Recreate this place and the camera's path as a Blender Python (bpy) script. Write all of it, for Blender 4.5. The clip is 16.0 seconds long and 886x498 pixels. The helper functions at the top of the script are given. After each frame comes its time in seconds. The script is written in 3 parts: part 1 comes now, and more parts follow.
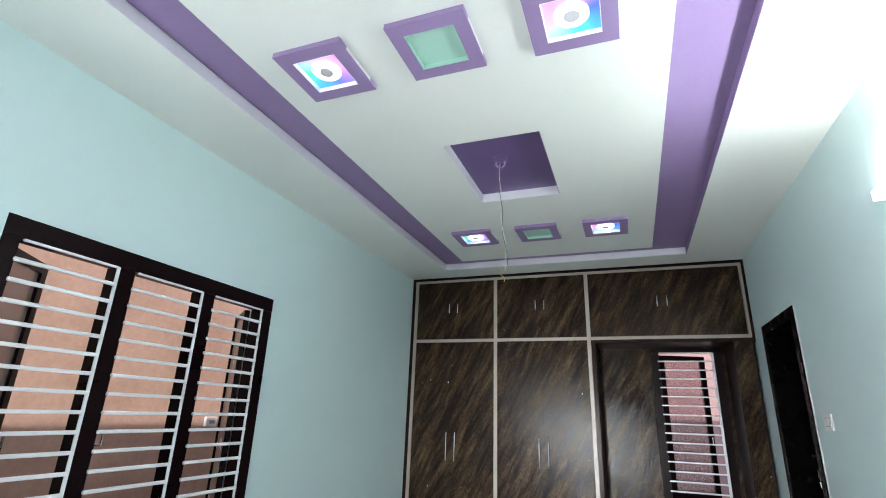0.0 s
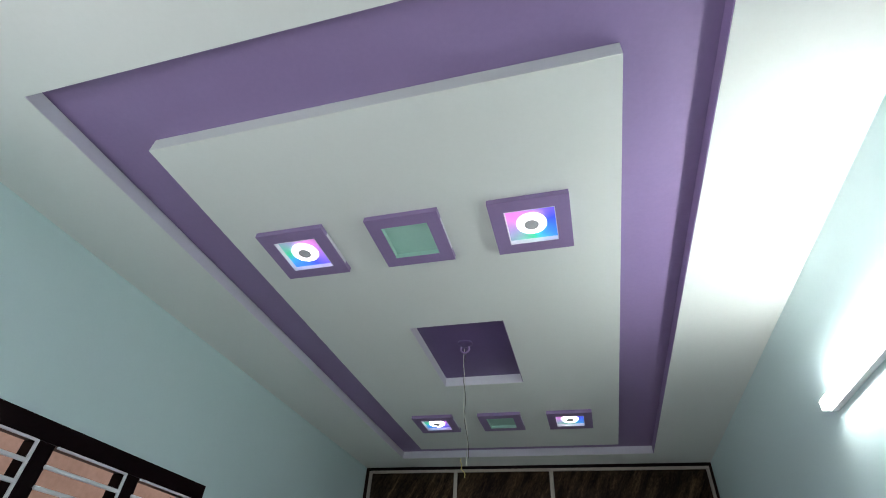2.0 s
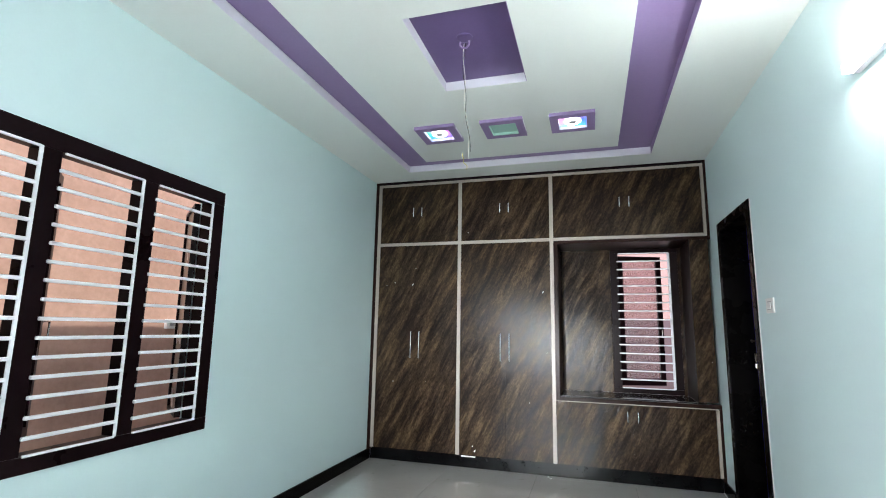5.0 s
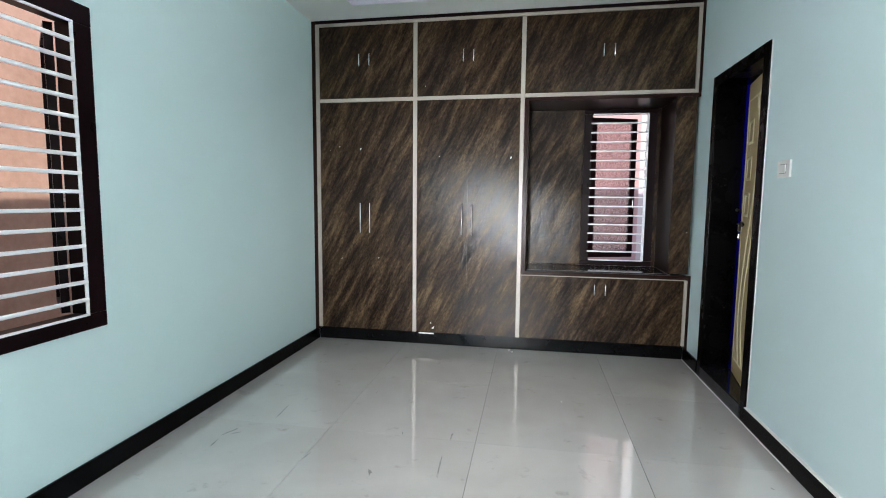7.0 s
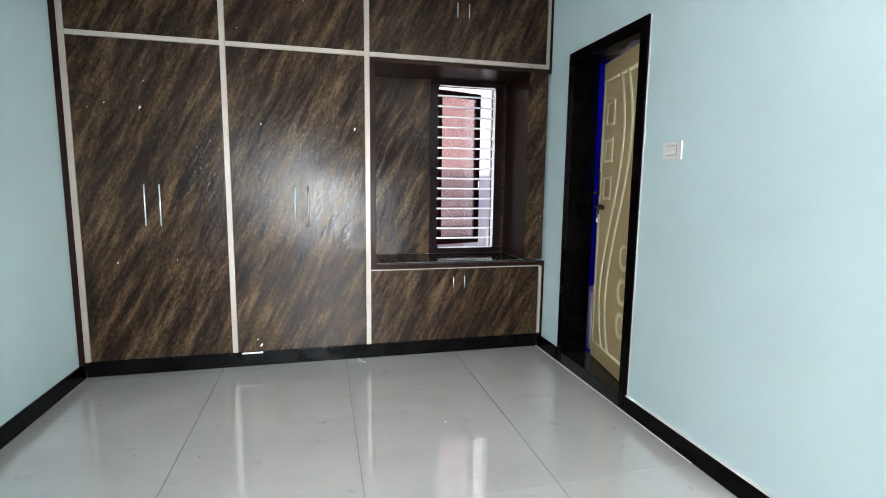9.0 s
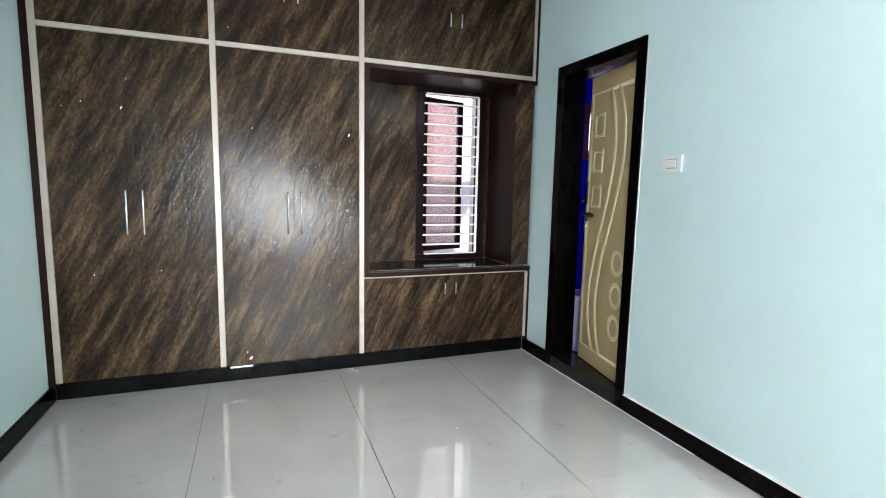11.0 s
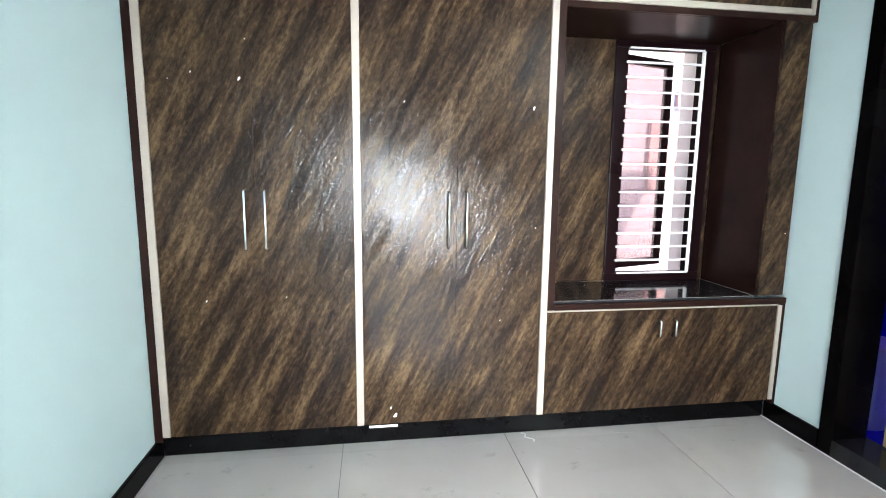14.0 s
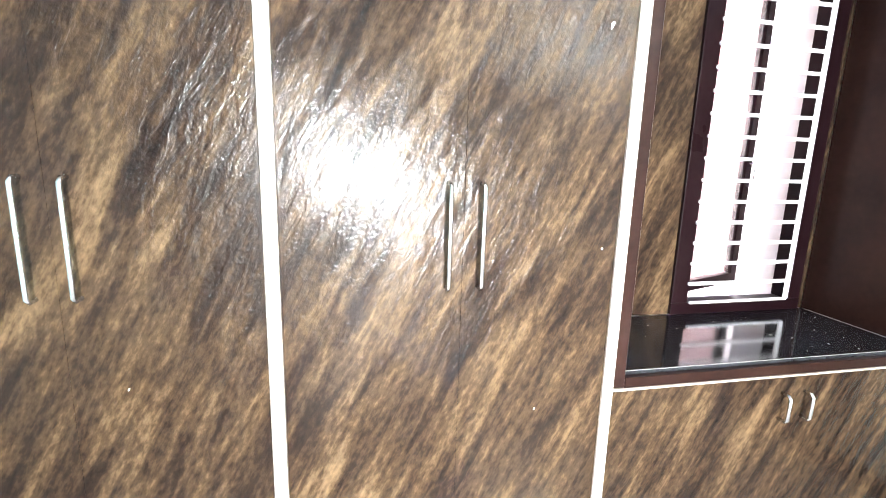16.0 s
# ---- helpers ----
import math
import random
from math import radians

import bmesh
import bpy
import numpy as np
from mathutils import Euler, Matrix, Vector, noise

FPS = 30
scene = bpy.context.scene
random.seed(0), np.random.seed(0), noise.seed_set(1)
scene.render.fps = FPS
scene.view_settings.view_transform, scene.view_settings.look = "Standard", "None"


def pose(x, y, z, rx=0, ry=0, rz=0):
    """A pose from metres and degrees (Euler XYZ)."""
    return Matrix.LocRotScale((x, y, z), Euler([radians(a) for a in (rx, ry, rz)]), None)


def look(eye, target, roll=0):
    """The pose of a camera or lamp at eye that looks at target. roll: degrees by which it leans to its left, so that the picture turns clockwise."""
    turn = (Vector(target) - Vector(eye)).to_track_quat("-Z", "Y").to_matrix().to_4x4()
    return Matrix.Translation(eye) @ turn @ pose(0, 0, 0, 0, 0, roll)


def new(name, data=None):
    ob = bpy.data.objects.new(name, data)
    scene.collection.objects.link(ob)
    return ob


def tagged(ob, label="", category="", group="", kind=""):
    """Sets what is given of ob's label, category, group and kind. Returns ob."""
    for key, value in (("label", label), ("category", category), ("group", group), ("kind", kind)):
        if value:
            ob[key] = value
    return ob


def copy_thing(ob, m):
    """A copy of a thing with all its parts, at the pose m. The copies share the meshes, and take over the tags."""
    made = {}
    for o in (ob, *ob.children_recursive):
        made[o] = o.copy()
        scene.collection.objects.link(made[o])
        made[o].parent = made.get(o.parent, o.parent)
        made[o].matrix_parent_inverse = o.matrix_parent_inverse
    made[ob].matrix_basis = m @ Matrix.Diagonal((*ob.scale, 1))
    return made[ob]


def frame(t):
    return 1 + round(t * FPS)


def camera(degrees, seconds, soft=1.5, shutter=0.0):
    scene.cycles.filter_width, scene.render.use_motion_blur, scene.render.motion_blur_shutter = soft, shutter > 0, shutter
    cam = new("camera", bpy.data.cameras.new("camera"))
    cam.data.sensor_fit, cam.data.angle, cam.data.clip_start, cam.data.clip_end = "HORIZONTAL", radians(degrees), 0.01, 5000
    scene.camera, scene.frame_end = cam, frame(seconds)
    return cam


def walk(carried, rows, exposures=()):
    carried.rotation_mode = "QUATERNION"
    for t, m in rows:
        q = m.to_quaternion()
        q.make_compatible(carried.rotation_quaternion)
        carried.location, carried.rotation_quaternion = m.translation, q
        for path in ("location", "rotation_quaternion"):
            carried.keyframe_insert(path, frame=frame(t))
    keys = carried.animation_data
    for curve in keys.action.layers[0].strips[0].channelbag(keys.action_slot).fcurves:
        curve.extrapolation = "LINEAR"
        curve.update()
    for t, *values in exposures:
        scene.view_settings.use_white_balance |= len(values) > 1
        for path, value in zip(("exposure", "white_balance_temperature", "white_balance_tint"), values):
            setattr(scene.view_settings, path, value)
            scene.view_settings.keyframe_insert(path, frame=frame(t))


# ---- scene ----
cam = camera(84.2, 16.0, soft=1.0)
PATH = [
    (0, (-0.28, 1.295, 1.409), (-0.959, 3.066, 2.043), 2.1),
    (0.5, (-0.28, 1.273, 1.413), (-0.905, 2.987, 2.232), 3.3),
    (1, (-0.276, 1.258, 1.42), (-0.838, 2.912, 2.396), 3.6),
    (1.5, (-0.266, 1.255, 1.42), (-0.777, 2.819, 2.558), 3.9),
    (2, (-0.265, 1.255, 1.422), (-0.74, 2.732, 2.684), 4.3),
    (2.5, (-0.278, 1.279, 1.413), (-0.741, 2.76, 2.674), 4.1),
    (3, (-0.288, 1.31, 1.402), (-0.764, 2.857, 2.576), 3.7),
    (3.5, (-0.291, 1.341, 1.38), (-0.781, 2.974, 2.426), 3.1),
    (4, (-0.288, 1.363, 1.352), (-0.809, 3.088, 2.221), 2.5),
    (4.5, (-0.288, 1.393, 1.315), (-0.844, 3.218, 1.916), 1.6),
    (5, (-0.282, 1.42, 1.272), (-0.854, 3.31, 1.591), 1.0),
    (7.5, (-0.608, 2.139, 1.255), (-0.834, 4.112, 1.025), 0.6),
    (8, (-0.693, 2.319, 1.256), (-0.735, 4.301, 0.996), 0.4),
    (8.5, (-0.833, 2.472, 1.271), (-0.585, 4.437, 0.995), 0.1),
    (9, (-0.931, 2.63, 1.259), (-0.454, 4.554, 0.998), 0.7),
    (11.5, (-1.377, 2.792, 1.29), (-0.659, 4.642, 1.042), 1.2),
    (12, (-1.415, 2.937, 1.286), (-0.873, 4.845, 1.029), 1.0),
    (12.5, (-1.41, 3.146, 1.303), (-0.952, 5.076, 1.049), 0.8),
    (13, (-1.425, 3.355, 1.295), (-1.065, 5.304, 1.029), 0.6),
    (13.5, (-1.464, 3.577, 1.304), (-1.152, 5.534, 1.033), 0.6),
    (14, (-1.454, 3.811, 1.304), (-1.162, 5.768, 1.012), 0.6),
    (14.5, (-1.421, 4.078, 1.328), (-1.13, 6.033, 1.019), 0.7),
    (15, (-1.407, 4.364, 1.326), (-1.074, 6.308, 0.998), 1.0),
    (15.5, (-1.407, 4.605, 1.325), (-1.016, 6.532, 0.958), 1.3),
    (16, (-1.364, 4.889, 1.316), (-0.94, 6.802, 0.914), 1.6),
]
EXPOSURE = [(0.0, 1.70), (1.0, 1.15), (2.0, 0.70), (2.6, 0.78), (3.0, 1.05), (3.5, 1.47), (4.0, 2.14), (4.2, 2.5), (4.5, 2.65), (4.8, 2.35), (5.0, 2.08), (7.5, 2.15), (9.0, 2.4), (11.5, 2.6), (12.5, 2.8), (14.0, 3.15), (15.0, 3.8), (16.0, 4.5)]
walk(cam, [(t, look(eye, target, roll)) for t, eye, target, roll in PATH], EXPOSURE)

# ---- light ----
world = bpy.data.worlds.new("world")
scene.world = world
world.use_nodes = True
wn = world.node_tree.nodes
sky = wn.new("ShaderNodeTexSky")
sky.sky_type = "NISHITA"
sky.sun_disc = False
sky.sun_elevation = radians(42.3)
sky.sun_rotation = radians(150)
world.node_tree.links.new(sky.outputs[0], wn["Background"].inputs[0])
wn["Background"].inputs[1].default_value = 0.12
sun = new("sun", bpy.data.lights.new("sun", "SUN"))
sun.data.energy, sun.data.angle, sun.data.color = 2.0, radians(0.6), (1.0, 0.95, 0.88)
sun.matrix_world = look((0, 0, 0), (-math.sin(radians(150)) * math.cos(radians(42.3)), -math.cos(radians(150)) * math.cos(radians(42.3)), -math.sin(radians(42.3))))

LAMP_HOLE = (-1.09, -0.79, 0.74, 1.10)      # unseen added hole for the torch: x from, x to, z from, z to
# fixed lamp added in place of a torch carried beside the camera
torch_lamp = new("torch_stand_in", bpy.data.lights.new("torch_stand_in", "AREA"))
torch_lamp.data.shape, torch_lamp.data.size, torch_lamp.data.size_y = "RECTANGLE", 0.26, 0.32
torch_lamp.data.energy, torch_lamp.data.color, torch_lamp.data.spread = 4.8, (0.96, 0.98, 1.0), radians(40)
torch_lamp.matrix_world = look((-0.94, 0.33, 0.92), (-0.94, 3.0, 0.92))

FILL_HOLE = (0.46, 1.06, 2.05)      # unseen added hole for the fill lamp: y from, y to, height
# invented fill lamp that brightens the room and the east wall
fill_lamp = new("added_fill_light", bpy.data.lights.new("added_fill_light", "AREA"))
fill_lamp.data.shape, fill_lamp.data.size, fill_lamp.data.size_y = "RECTANGLE", 0.58, 1.98
fill_lamp.data.energy, fill_lamp.data.color = 24.0, (1.0, 0.955, 0.985)
fill_lamp.matrix_world = look((-2.51, 0.76, 1.03), (0.0, 0.76, 1.03))

vent = new("vent_daylight", bpy.data.lights.new("vent_daylight", "AREA"))
vent.data.shape, vent.data.size, vent.data.size_y = "RECTANGLE", 0.33, 0.34
vent.data.energy, vent.data.color, vent.data.spread = 3.2, (1.0, 0.80, 0.62), radians(60)
vent.matrix_world = look((1.785, 6.79, 1.83), (1.785, 5.0, 1.83))

TUBE_STRENGTH = 46.0

# ---- helpers of this scene ----
def box(bm, x0, x1, y0, y1, z0, z1):
    m = Matrix.LocRotScale(((x0 + x1) / 2, (y0 + y1) / 2, (z0 + z1) / 2), None, (abs(x1 - x0), abs(y1 - y0), abs(z1 - z0)))
    return bmesh.ops.create_cube(bm, size=1, matrix=m)["verts"]


def boxes(*dims, bevel=0.0, segments=2):
    bm = bmesh.new()
    for d in dims:
        box(bm, *d)
    if bevel:
        bmesh.ops.bevel(bm, geom=bm.edges[:], offset=bevel, segments=segments, affect="EDGES", profile=0.6)
    return bm


def sweep(points, radius, sides=8, closed=False, flat=1.0, bm=None):
    """A round bar along points; flat squashes it along its second axis."""
    bm = bm or bmesh.new()
    pts = [Vector(p) for p in points]
    n = len(pts)
    rings = []
    side = None
    for i, p in enumerate(pts):
        a = pts[(i - 1) % n] if closed or i else p
        b = pts[(i + 1) % n] if closed or i < n - 1 else p
        d = (b - a).normalized()
        if side is None:
            side = d.orthogonal().normalized()
        side = (side - d * side.dot(d)).normalized()
        up = d.cross(side)
        rings.append([bm.verts.new(p + radius * (math.cos(2 * math.pi * k / sides) * side + flat * math.sin(2 * math.pi * k / sides) * up)) for k in range(sides)])
    for i in range(n if closed else n - 1):
        r, s = rings[i], rings[(i + 1) % n]
        for k in range(sides):
            bm.faces.new((r[k], r[(k + 1) % sides], s[(k + 1) % sides], s[k]))
    if not closed:
        bm.faces.new(rings[0][::-1])
        bm.faces.new(rings[-1])
    return bm


def lathe(profile, sides=32):
    """A turned shape about z from (radius, height) pairs."""
    bm = bmesh.new()
    rings = [[bm.verts.new((r * math.cos(2 * math.pi * k / sides), r * math.sin(2 * math.pi * k / sides), z)) for k in range(sides)] for r, z in profile]
    for a, b in zip(rings, rings[1:]):
        for k in range(sides):
            bm.faces.new((a[k], a[(k + 1) % sides], b[(k + 1) % sides], b[k]))
    bm.faces.new(rings[0][::-1])
    bm.faces.new(rings[-1])
    return bm


def mesh_of(name, bm, material, smooth=False):
    bmesh.ops.recalc_face_normals(bm, faces=bm.faces[:])
    me = bpy.data.meshes.new(name)
    if smooth:
        for f in bm.faces:
            f.smooth = True
    bm.to_mesh(me)
    bm.free()
    me.materials.append(material)
    return me


def part(name, bm, material, parent=None, label="", smooth=False):
    ob = new(name, mesh_of(name, bm, material, smooth))
    if parent:
        ob.parent = parent
    if label:
        ob["label"] = label
    return ob


def shared(name, me, m, parent):
    ob = new(name, me)
    ob.parent = parent
    ob.matrix_basis = m
    return ob


def thing(name, label, category, group="", kind="", at=(0, 0, 0)):
    ob = new(name)
    ob.empty_display_size = 0.1
    ob.location = at
    return tagged(ob, label, category, group, kind)


# ---- materials ----
def material(name):
    m = bpy.data.materials.new(name)
    m.use_nodes = True
    t = m.node_tree
    return m, t, t.nodes["Principled BSDF"]


def node(t, kind, **values):
    n = t.nodes.new(kind)
    for k, v in values.items():
        n.inputs[k.replace("_", " ")].default_value = v
    return n


def ramp(t, fac, *stops):
    r = t.nodes.new("ShaderNodeValToRGB")
    e = r.color_ramp.elements
    while len(e) < len(stops):
        e.new(0.5)
    for el, (p, c) in zip(e, stops):
        el.position = p
        el.color = (*c, 1)
    t.links.new(fac, r.inputs[0])
    return r.outputs[0]


def bumped(t, bsdf, height, strength, distance):
    b = node(t, "ShaderNodeBump", Strength=strength, Distance=distance)
    t.links.new(height, b.inputs["Height"])
    t.links.new(b.outputs[0], bsdf.inputs["Normal"])


def surface(name, dark, light, coarse=1.5, fine=60.0, rough=0.5, metal=0.0, bump=0.1, depth=0.001, mixing=0.35, spread=0.1, coat=0.0, spec=0.5):
    """A plain finish: colour drifts at two scales, gloss varies, fine relief."""
    m, t, b = material(name)
    co = t.nodes.new("ShaderNodeTexCoord")
    big = node(t, "ShaderNodeTexNoise", Scale=coarse, Detail=4.0)
    small = node(t, "ShaderNodeTexNoise", Scale=fine, Detail=6.0)
    for n in (big, small):
        t.links.new(co.outputs["Object"], n.inputs["Vector"])
    mix = t.nodes.new("ShaderNodeMix")
    mix.inputs["Factor"].default_value = mixing
    t.links.new(big.outputs[0], mix.inputs["A"])
    t.links.new(small.outputs[0], mix.inputs["B"])
    t.links.new(ramp(t, mix.outputs[0], (0.3, dark), (0.7, light)), b.inputs["Base Color"])
    r = node(t, "ShaderNodeMapRange", To_Min=max(rough - spread, 0.02), To_Max=rough + spread)
    t.links.new(big.outputs[0], r.inputs[0])
    t.links.new(r.outputs[0], b.inputs["Roughness"])
    b.inputs["Metallic"].default_value = metal
    b.inputs["Coat Weight"].default_value = coat
    b.inputs["Specular IOR Level"].default_value = spec
    bumped(t, b, small.outputs[0], bump, depth)
    return m


def laminate(name, tilt):
    """Dark walnut laminate with slanting streaks and a lacquer that ripples."""
    m, t, b = material(name)
    co = t.nodes.new("ShaderNodeTexCoord")
    turn = t.nodes.new("ShaderNodeVectorRotate")
    turn.rotation_type = "Y_AXIS"
    turn.inputs["Angle"].default_value = radians(tilt)
    t.links.new(co.outputs["Object"], turn.inputs["Vector"])
    def streak(sx, sz, scale, detail, warp):
        mp = t.nodes.new("ShaderNodeMapping")
        mp.inputs["Scale"].default_value = (sx, 3.0, sz)
        t.links.new(turn.outputs[0], mp.inputs["Vector"])
        n = node(t, "ShaderNodeTexNoise", Scale=scale, Detail=detail, Roughness=0.62, Distortion=warp)
        t.links.new(mp.outputs[0], n.inputs["Vector"])
        return n.outputs[0]
    wide = streak(0.75, 4.6, 2.6, 4.0, 0.4)
    thin = streak(0.85, 5.4, 4.6, 5.0, 0.4)
    pore = streak(1.0, 2.2, 34.0, 4.0, 0.0)
    ridge = streak(1.0, 3.0, 12.0, 4.0, 0.6)
    mix = t.nodes.new("ShaderNodeMix")
    mix.inputs["Factor"].default_value = 0.48
    t.links.new(wide, mix.inputs["A"])
    t.links.new(thin, mix.inputs["B"])
    mix2 = t.nodes.new("ShaderNodeMix")
    mix2.inputs["Factor"].default_value = 0.25
    t.links.new(mix.outputs[0], mix2.inputs["A"])
    t.links.new(pore, mix2.inputs["B"])
    cells = node(t, "ShaderNodeTexVoronoi", Scale=4.2, Randomness=1.0)
    t.links.new(co.outputs["Object"], cells.inputs["Vector"])
    near = node(t, "ShaderNodeMath")
    near.operation = "LESS_THAN"
    near.inputs[1].default_value = 0.014
    t.links.new(cells.outputs["Distance"], near.inputs[0])
    speck = t.nodes.new("ShaderNodeMix")
    speck.data_type = "RGBA"
    speck.inputs[7].default_value = (0.45, 0.42, 0.40, 1)
    t.links.new(near.outputs[0], speck.inputs[0])
    t.links.new(speck.outputs[2], b.inputs["Base Color"])
    t.links.new(ramp(t, mix2.outputs[0], (0.36, (0.0062, 0.0044, 0.0042)), (0.45, (0.0150, 0.0092, 0.0068)), (0.53, (0.038, 0.0232, 0.0136)), (0.64, (0.108, 0.0690, 0.0370))), speck.inputs[6])
    b.inputs["Specular IOR Level"].default_value = 0.11
    rough = node(t, "ShaderNodeMapRange", From_Min=0.42, From_Max=0.60, To_Min=0.10, To_Max=0.26)
    t.links.new(thin, rough.inputs[0])
    t.links.new(rough.outputs[0], b.inputs["Roughness"])
    wave = node(t, "ShaderNodeTexNoise", Scale=9.0, Detail=2.0)
    t.links.new(co.outputs["Object"], wave.inputs["Vector"])
    b1 = node(t, "ShaderNodeBump", Strength=0.06, Distance=0.008)
    t.links.new(wave.outputs[0], b1.inputs["Height"])
    grit = node(t, "ShaderNodeTexNoise", Scale=85.0, Detail=3.0, Roughness=0.6)
    t.links.new(co.outputs["Object"], grit.inputs["Vector"])
    relief = t.nodes.new("ShaderNodeMix")
    relief.inputs["Factor"].default_value = 0.22
    t.links.new(ridge, relief.inputs["A"])
    t.links.new(grit.outputs[0], relief.inputs["B"])
    b2 = node(t, "ShaderNodeBump", Strength=0.82, Distance=0.0046)
    t.links.new(relief.outputs[0], b2.inputs["Height"])
    t.links.new(b1.outputs[0], b2.inputs["Normal"])
    t.links.new(b2.outputs[0], b.inputs["Normal"])
    return m


def tile_finish(name):
    """Polished vitrified tile: near-white grey, faint clouds, smears that dull the gloss."""
    m, t, b = material(name)
    co = t.nodes.new("ShaderNodeTexCoord")
    info = t.nodes.new("ShaderNodeObjectInfo")
    cloud = node(t, "ShaderNodeTexNoise", Scale=2.2, Detail=6.0, Distortion=0.6)
    speck = node(t, "ShaderNodeTexNoise", Scale=55.0, Detail=3.0)
    dirt = node(t, "ShaderNodeTexNoise", Scale=7.0, Detail=8.0, Roughness=0.7)
    for n in (cloud, speck, dirt):
        t.links.new(co.outputs["Object"], n.inputs["Vector"])
    base = ramp(t, cloud.outputs[0], (0.3, (0.52, 0.492, 0.472)), (0.7, (0.59, 0.562, 0.542)))
    stain = ramp(t, dirt.outputs[0], (0.28, (0.72, 0.70, 0.67)), (0.40, (1, 1, 1)))
    mul = t.nodes.new("ShaderNodeMix")
    mul.data_type, mul.blend_type = "RGBA", "MULTIPLY"
    mul.inputs[0].default_value = 1.0
    t.links.new(base, mul.inputs[6])
    t.links.new(stain, mul.inputs[7])
    stretch = t.nodes.new("ShaderNodeMapping")
    stretch.inputs["Scale"].default_value = (9.0, 2.2, 1.0)
    stretch.inputs["Rotation"].default_value = (0, 0, radians(25))
    t.links.new(co.outputs["Object"], stretch.inputs["Vector"])
    scuff = node(t, "ShaderNodeTexNoise", Scale=1.0, Detail=7.0, Roughness=0.65)
    t.links.new(stretch.outputs[0], scuff.inputs["Vector"])
    mark = ramp(t, scuff.outputs[0], (0.24, (0.30, 0.29, 0.28)), (0.29, (1, 1, 1)))
    mul2 = t.nodes.new("ShaderNodeMix")
    mul2.data_type, mul2.blend_type = "RGBA", "MULTIPLY"
    mul2.inputs[0].default_value = 1.0
    t.links.new(mul.outputs[2], mul2.inputs[6])
    t.links.new(mark, mul2.inputs[7])
    hsv = t.nodes.new("ShaderNodeHueSaturation")
    v = node(t, "ShaderNodeMapRange", To_Min=0.96, To_Max=1.04)
    t.links.new(info.outputs["Random"], v.inputs[0])
    t.links.new(v.outputs[0], hsv.inputs["Value"])
    t.links.new(mul2.outputs[2], hsv.inputs["Color"])
    t.links.new(hsv.outputs[0], b.inputs["Base Color"])
    r = node(t, "ShaderNodeMapRange", To_Min=0.015, To_Max=0.09)
    t.links.new(dirt.outputs[0], r.inputs[0])
    t.links.new(r.outputs[0], b.inputs["Roughness"])
    b.inputs["Coat Weight"].default_value = 1.0
    b.inputs["Coat IOR"].default_value = 1.8
    b.inputs["Coat Roughness"].default_value = 0.02
    bumped(t, b, speck.outputs[0], 0.015, 0.0004)
    return m


def glowing(name, colour, strength):
    m, t, b = material(name)
    b.inputs["Base Color"].default_value = (*colour, 1)
    b.inputs["Emission Color"].default_value = (*colour, 1)
    b.inputs["Emission Strength"].default_value = strength
    return m


def colour_panel(name):
    """The lit back of a colour-changing ceiling lamp: hues run round its middle."""
    m, t, b = material(name)
    co = t.nodes.new("ShaderNodeTexCoord")
    g = t.nodes.new("ShaderNodeTexGradient")
    g.gradient_type = "RADIAL"
    t.links.new(co.outputs["Object"], g.inputs[0])
    c = ramp(t, g.outputs[0], (0.0, (0.05, 0.60, 0.32)), (0.18, (0.40, 0.34, 0.62)), (0.35, (0.88, 0.26, 0.78)), (0.55, (0.42, 0.20, 0.95)), (0.72, (0.06, 0.12, 1.0)), (0.88, (0.06, 0.34, 0.95)), (1.0, (0.05, 0.60, 0.32)))
    t.links.new(c, b.inputs["Emission Color"])
    t.links.new(c, b.inputs["Base Color"])
    b.inputs["Emission Strength"].default_value = 0.32
    return m


def clear_glass(name, tint, rough, see):
    """Thin pane: tinted and partly see-through, with a glossy face."""
    m, t, b = material(name)
    b.inputs["Base Color"].default_value = (*tint, 1)
    b.inputs["Roughness"].default_value = rough
    tr = t.nodes.new("ShaderNodeBsdfTransparent")
    tr.inputs[0].default_value = (*tint, 1)
    mix = t.nodes.new("ShaderNodeMixShader")
    mix.inputs[0].default_value = see
    t.links.new(b.outputs[0], mix.inputs[1])
    t.links.new(tr.outputs[0], mix.inputs[2])
    t.links.new(mix.outputs[0], t.nodes["Material Output"].inputs[0])
    return m


aqua = surface("aqua_wall_paint", (0.595, 0.742, 0.755), (0.63, 0.775, 0.785), 0.9, 90, rough=0.38, bump=0.12, depth=0.0015, spread=0.06)
white_ceiling = surface("white_ceiling_paint", (0.74, 0.765, 0.735), (0.78, 0.80, 0.775), 0.8, 70, rough=0.6, bump=0.08)
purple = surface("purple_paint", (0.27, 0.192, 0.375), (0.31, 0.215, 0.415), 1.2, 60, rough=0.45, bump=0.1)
# darker purple: the shade of a deeper recess is put into its colour
shaded_purple = surface("shaded_purple_paint", (0.125, 0.085, 0.205), (0.15, 0.10, 0.24), 2.5, 60, rough=0.4, bump=0.15)
lilac = surface("lilac_edge", (0.72, 0.69, 0.77), (0.78, 0.75, 0.83), 2.0, 60, rough=0.5)
mint = surface("mint_panel_paint", (0.38, 0.62, 0.54), (0.42, 0.67, 0.58), 3.0, 60, rough=0.3)
wood = laminate("walnut_laminate", 63)
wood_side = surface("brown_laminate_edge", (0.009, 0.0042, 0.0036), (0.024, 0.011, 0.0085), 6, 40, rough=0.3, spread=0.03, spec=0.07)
dark_wood = surface("dark_stained_frame", (0.0045, 0.0016, 0.0022), (0.0095, 0.0036, 0.0046), 4, 50, rough=0.3, bump=0.2, spec=0.08)
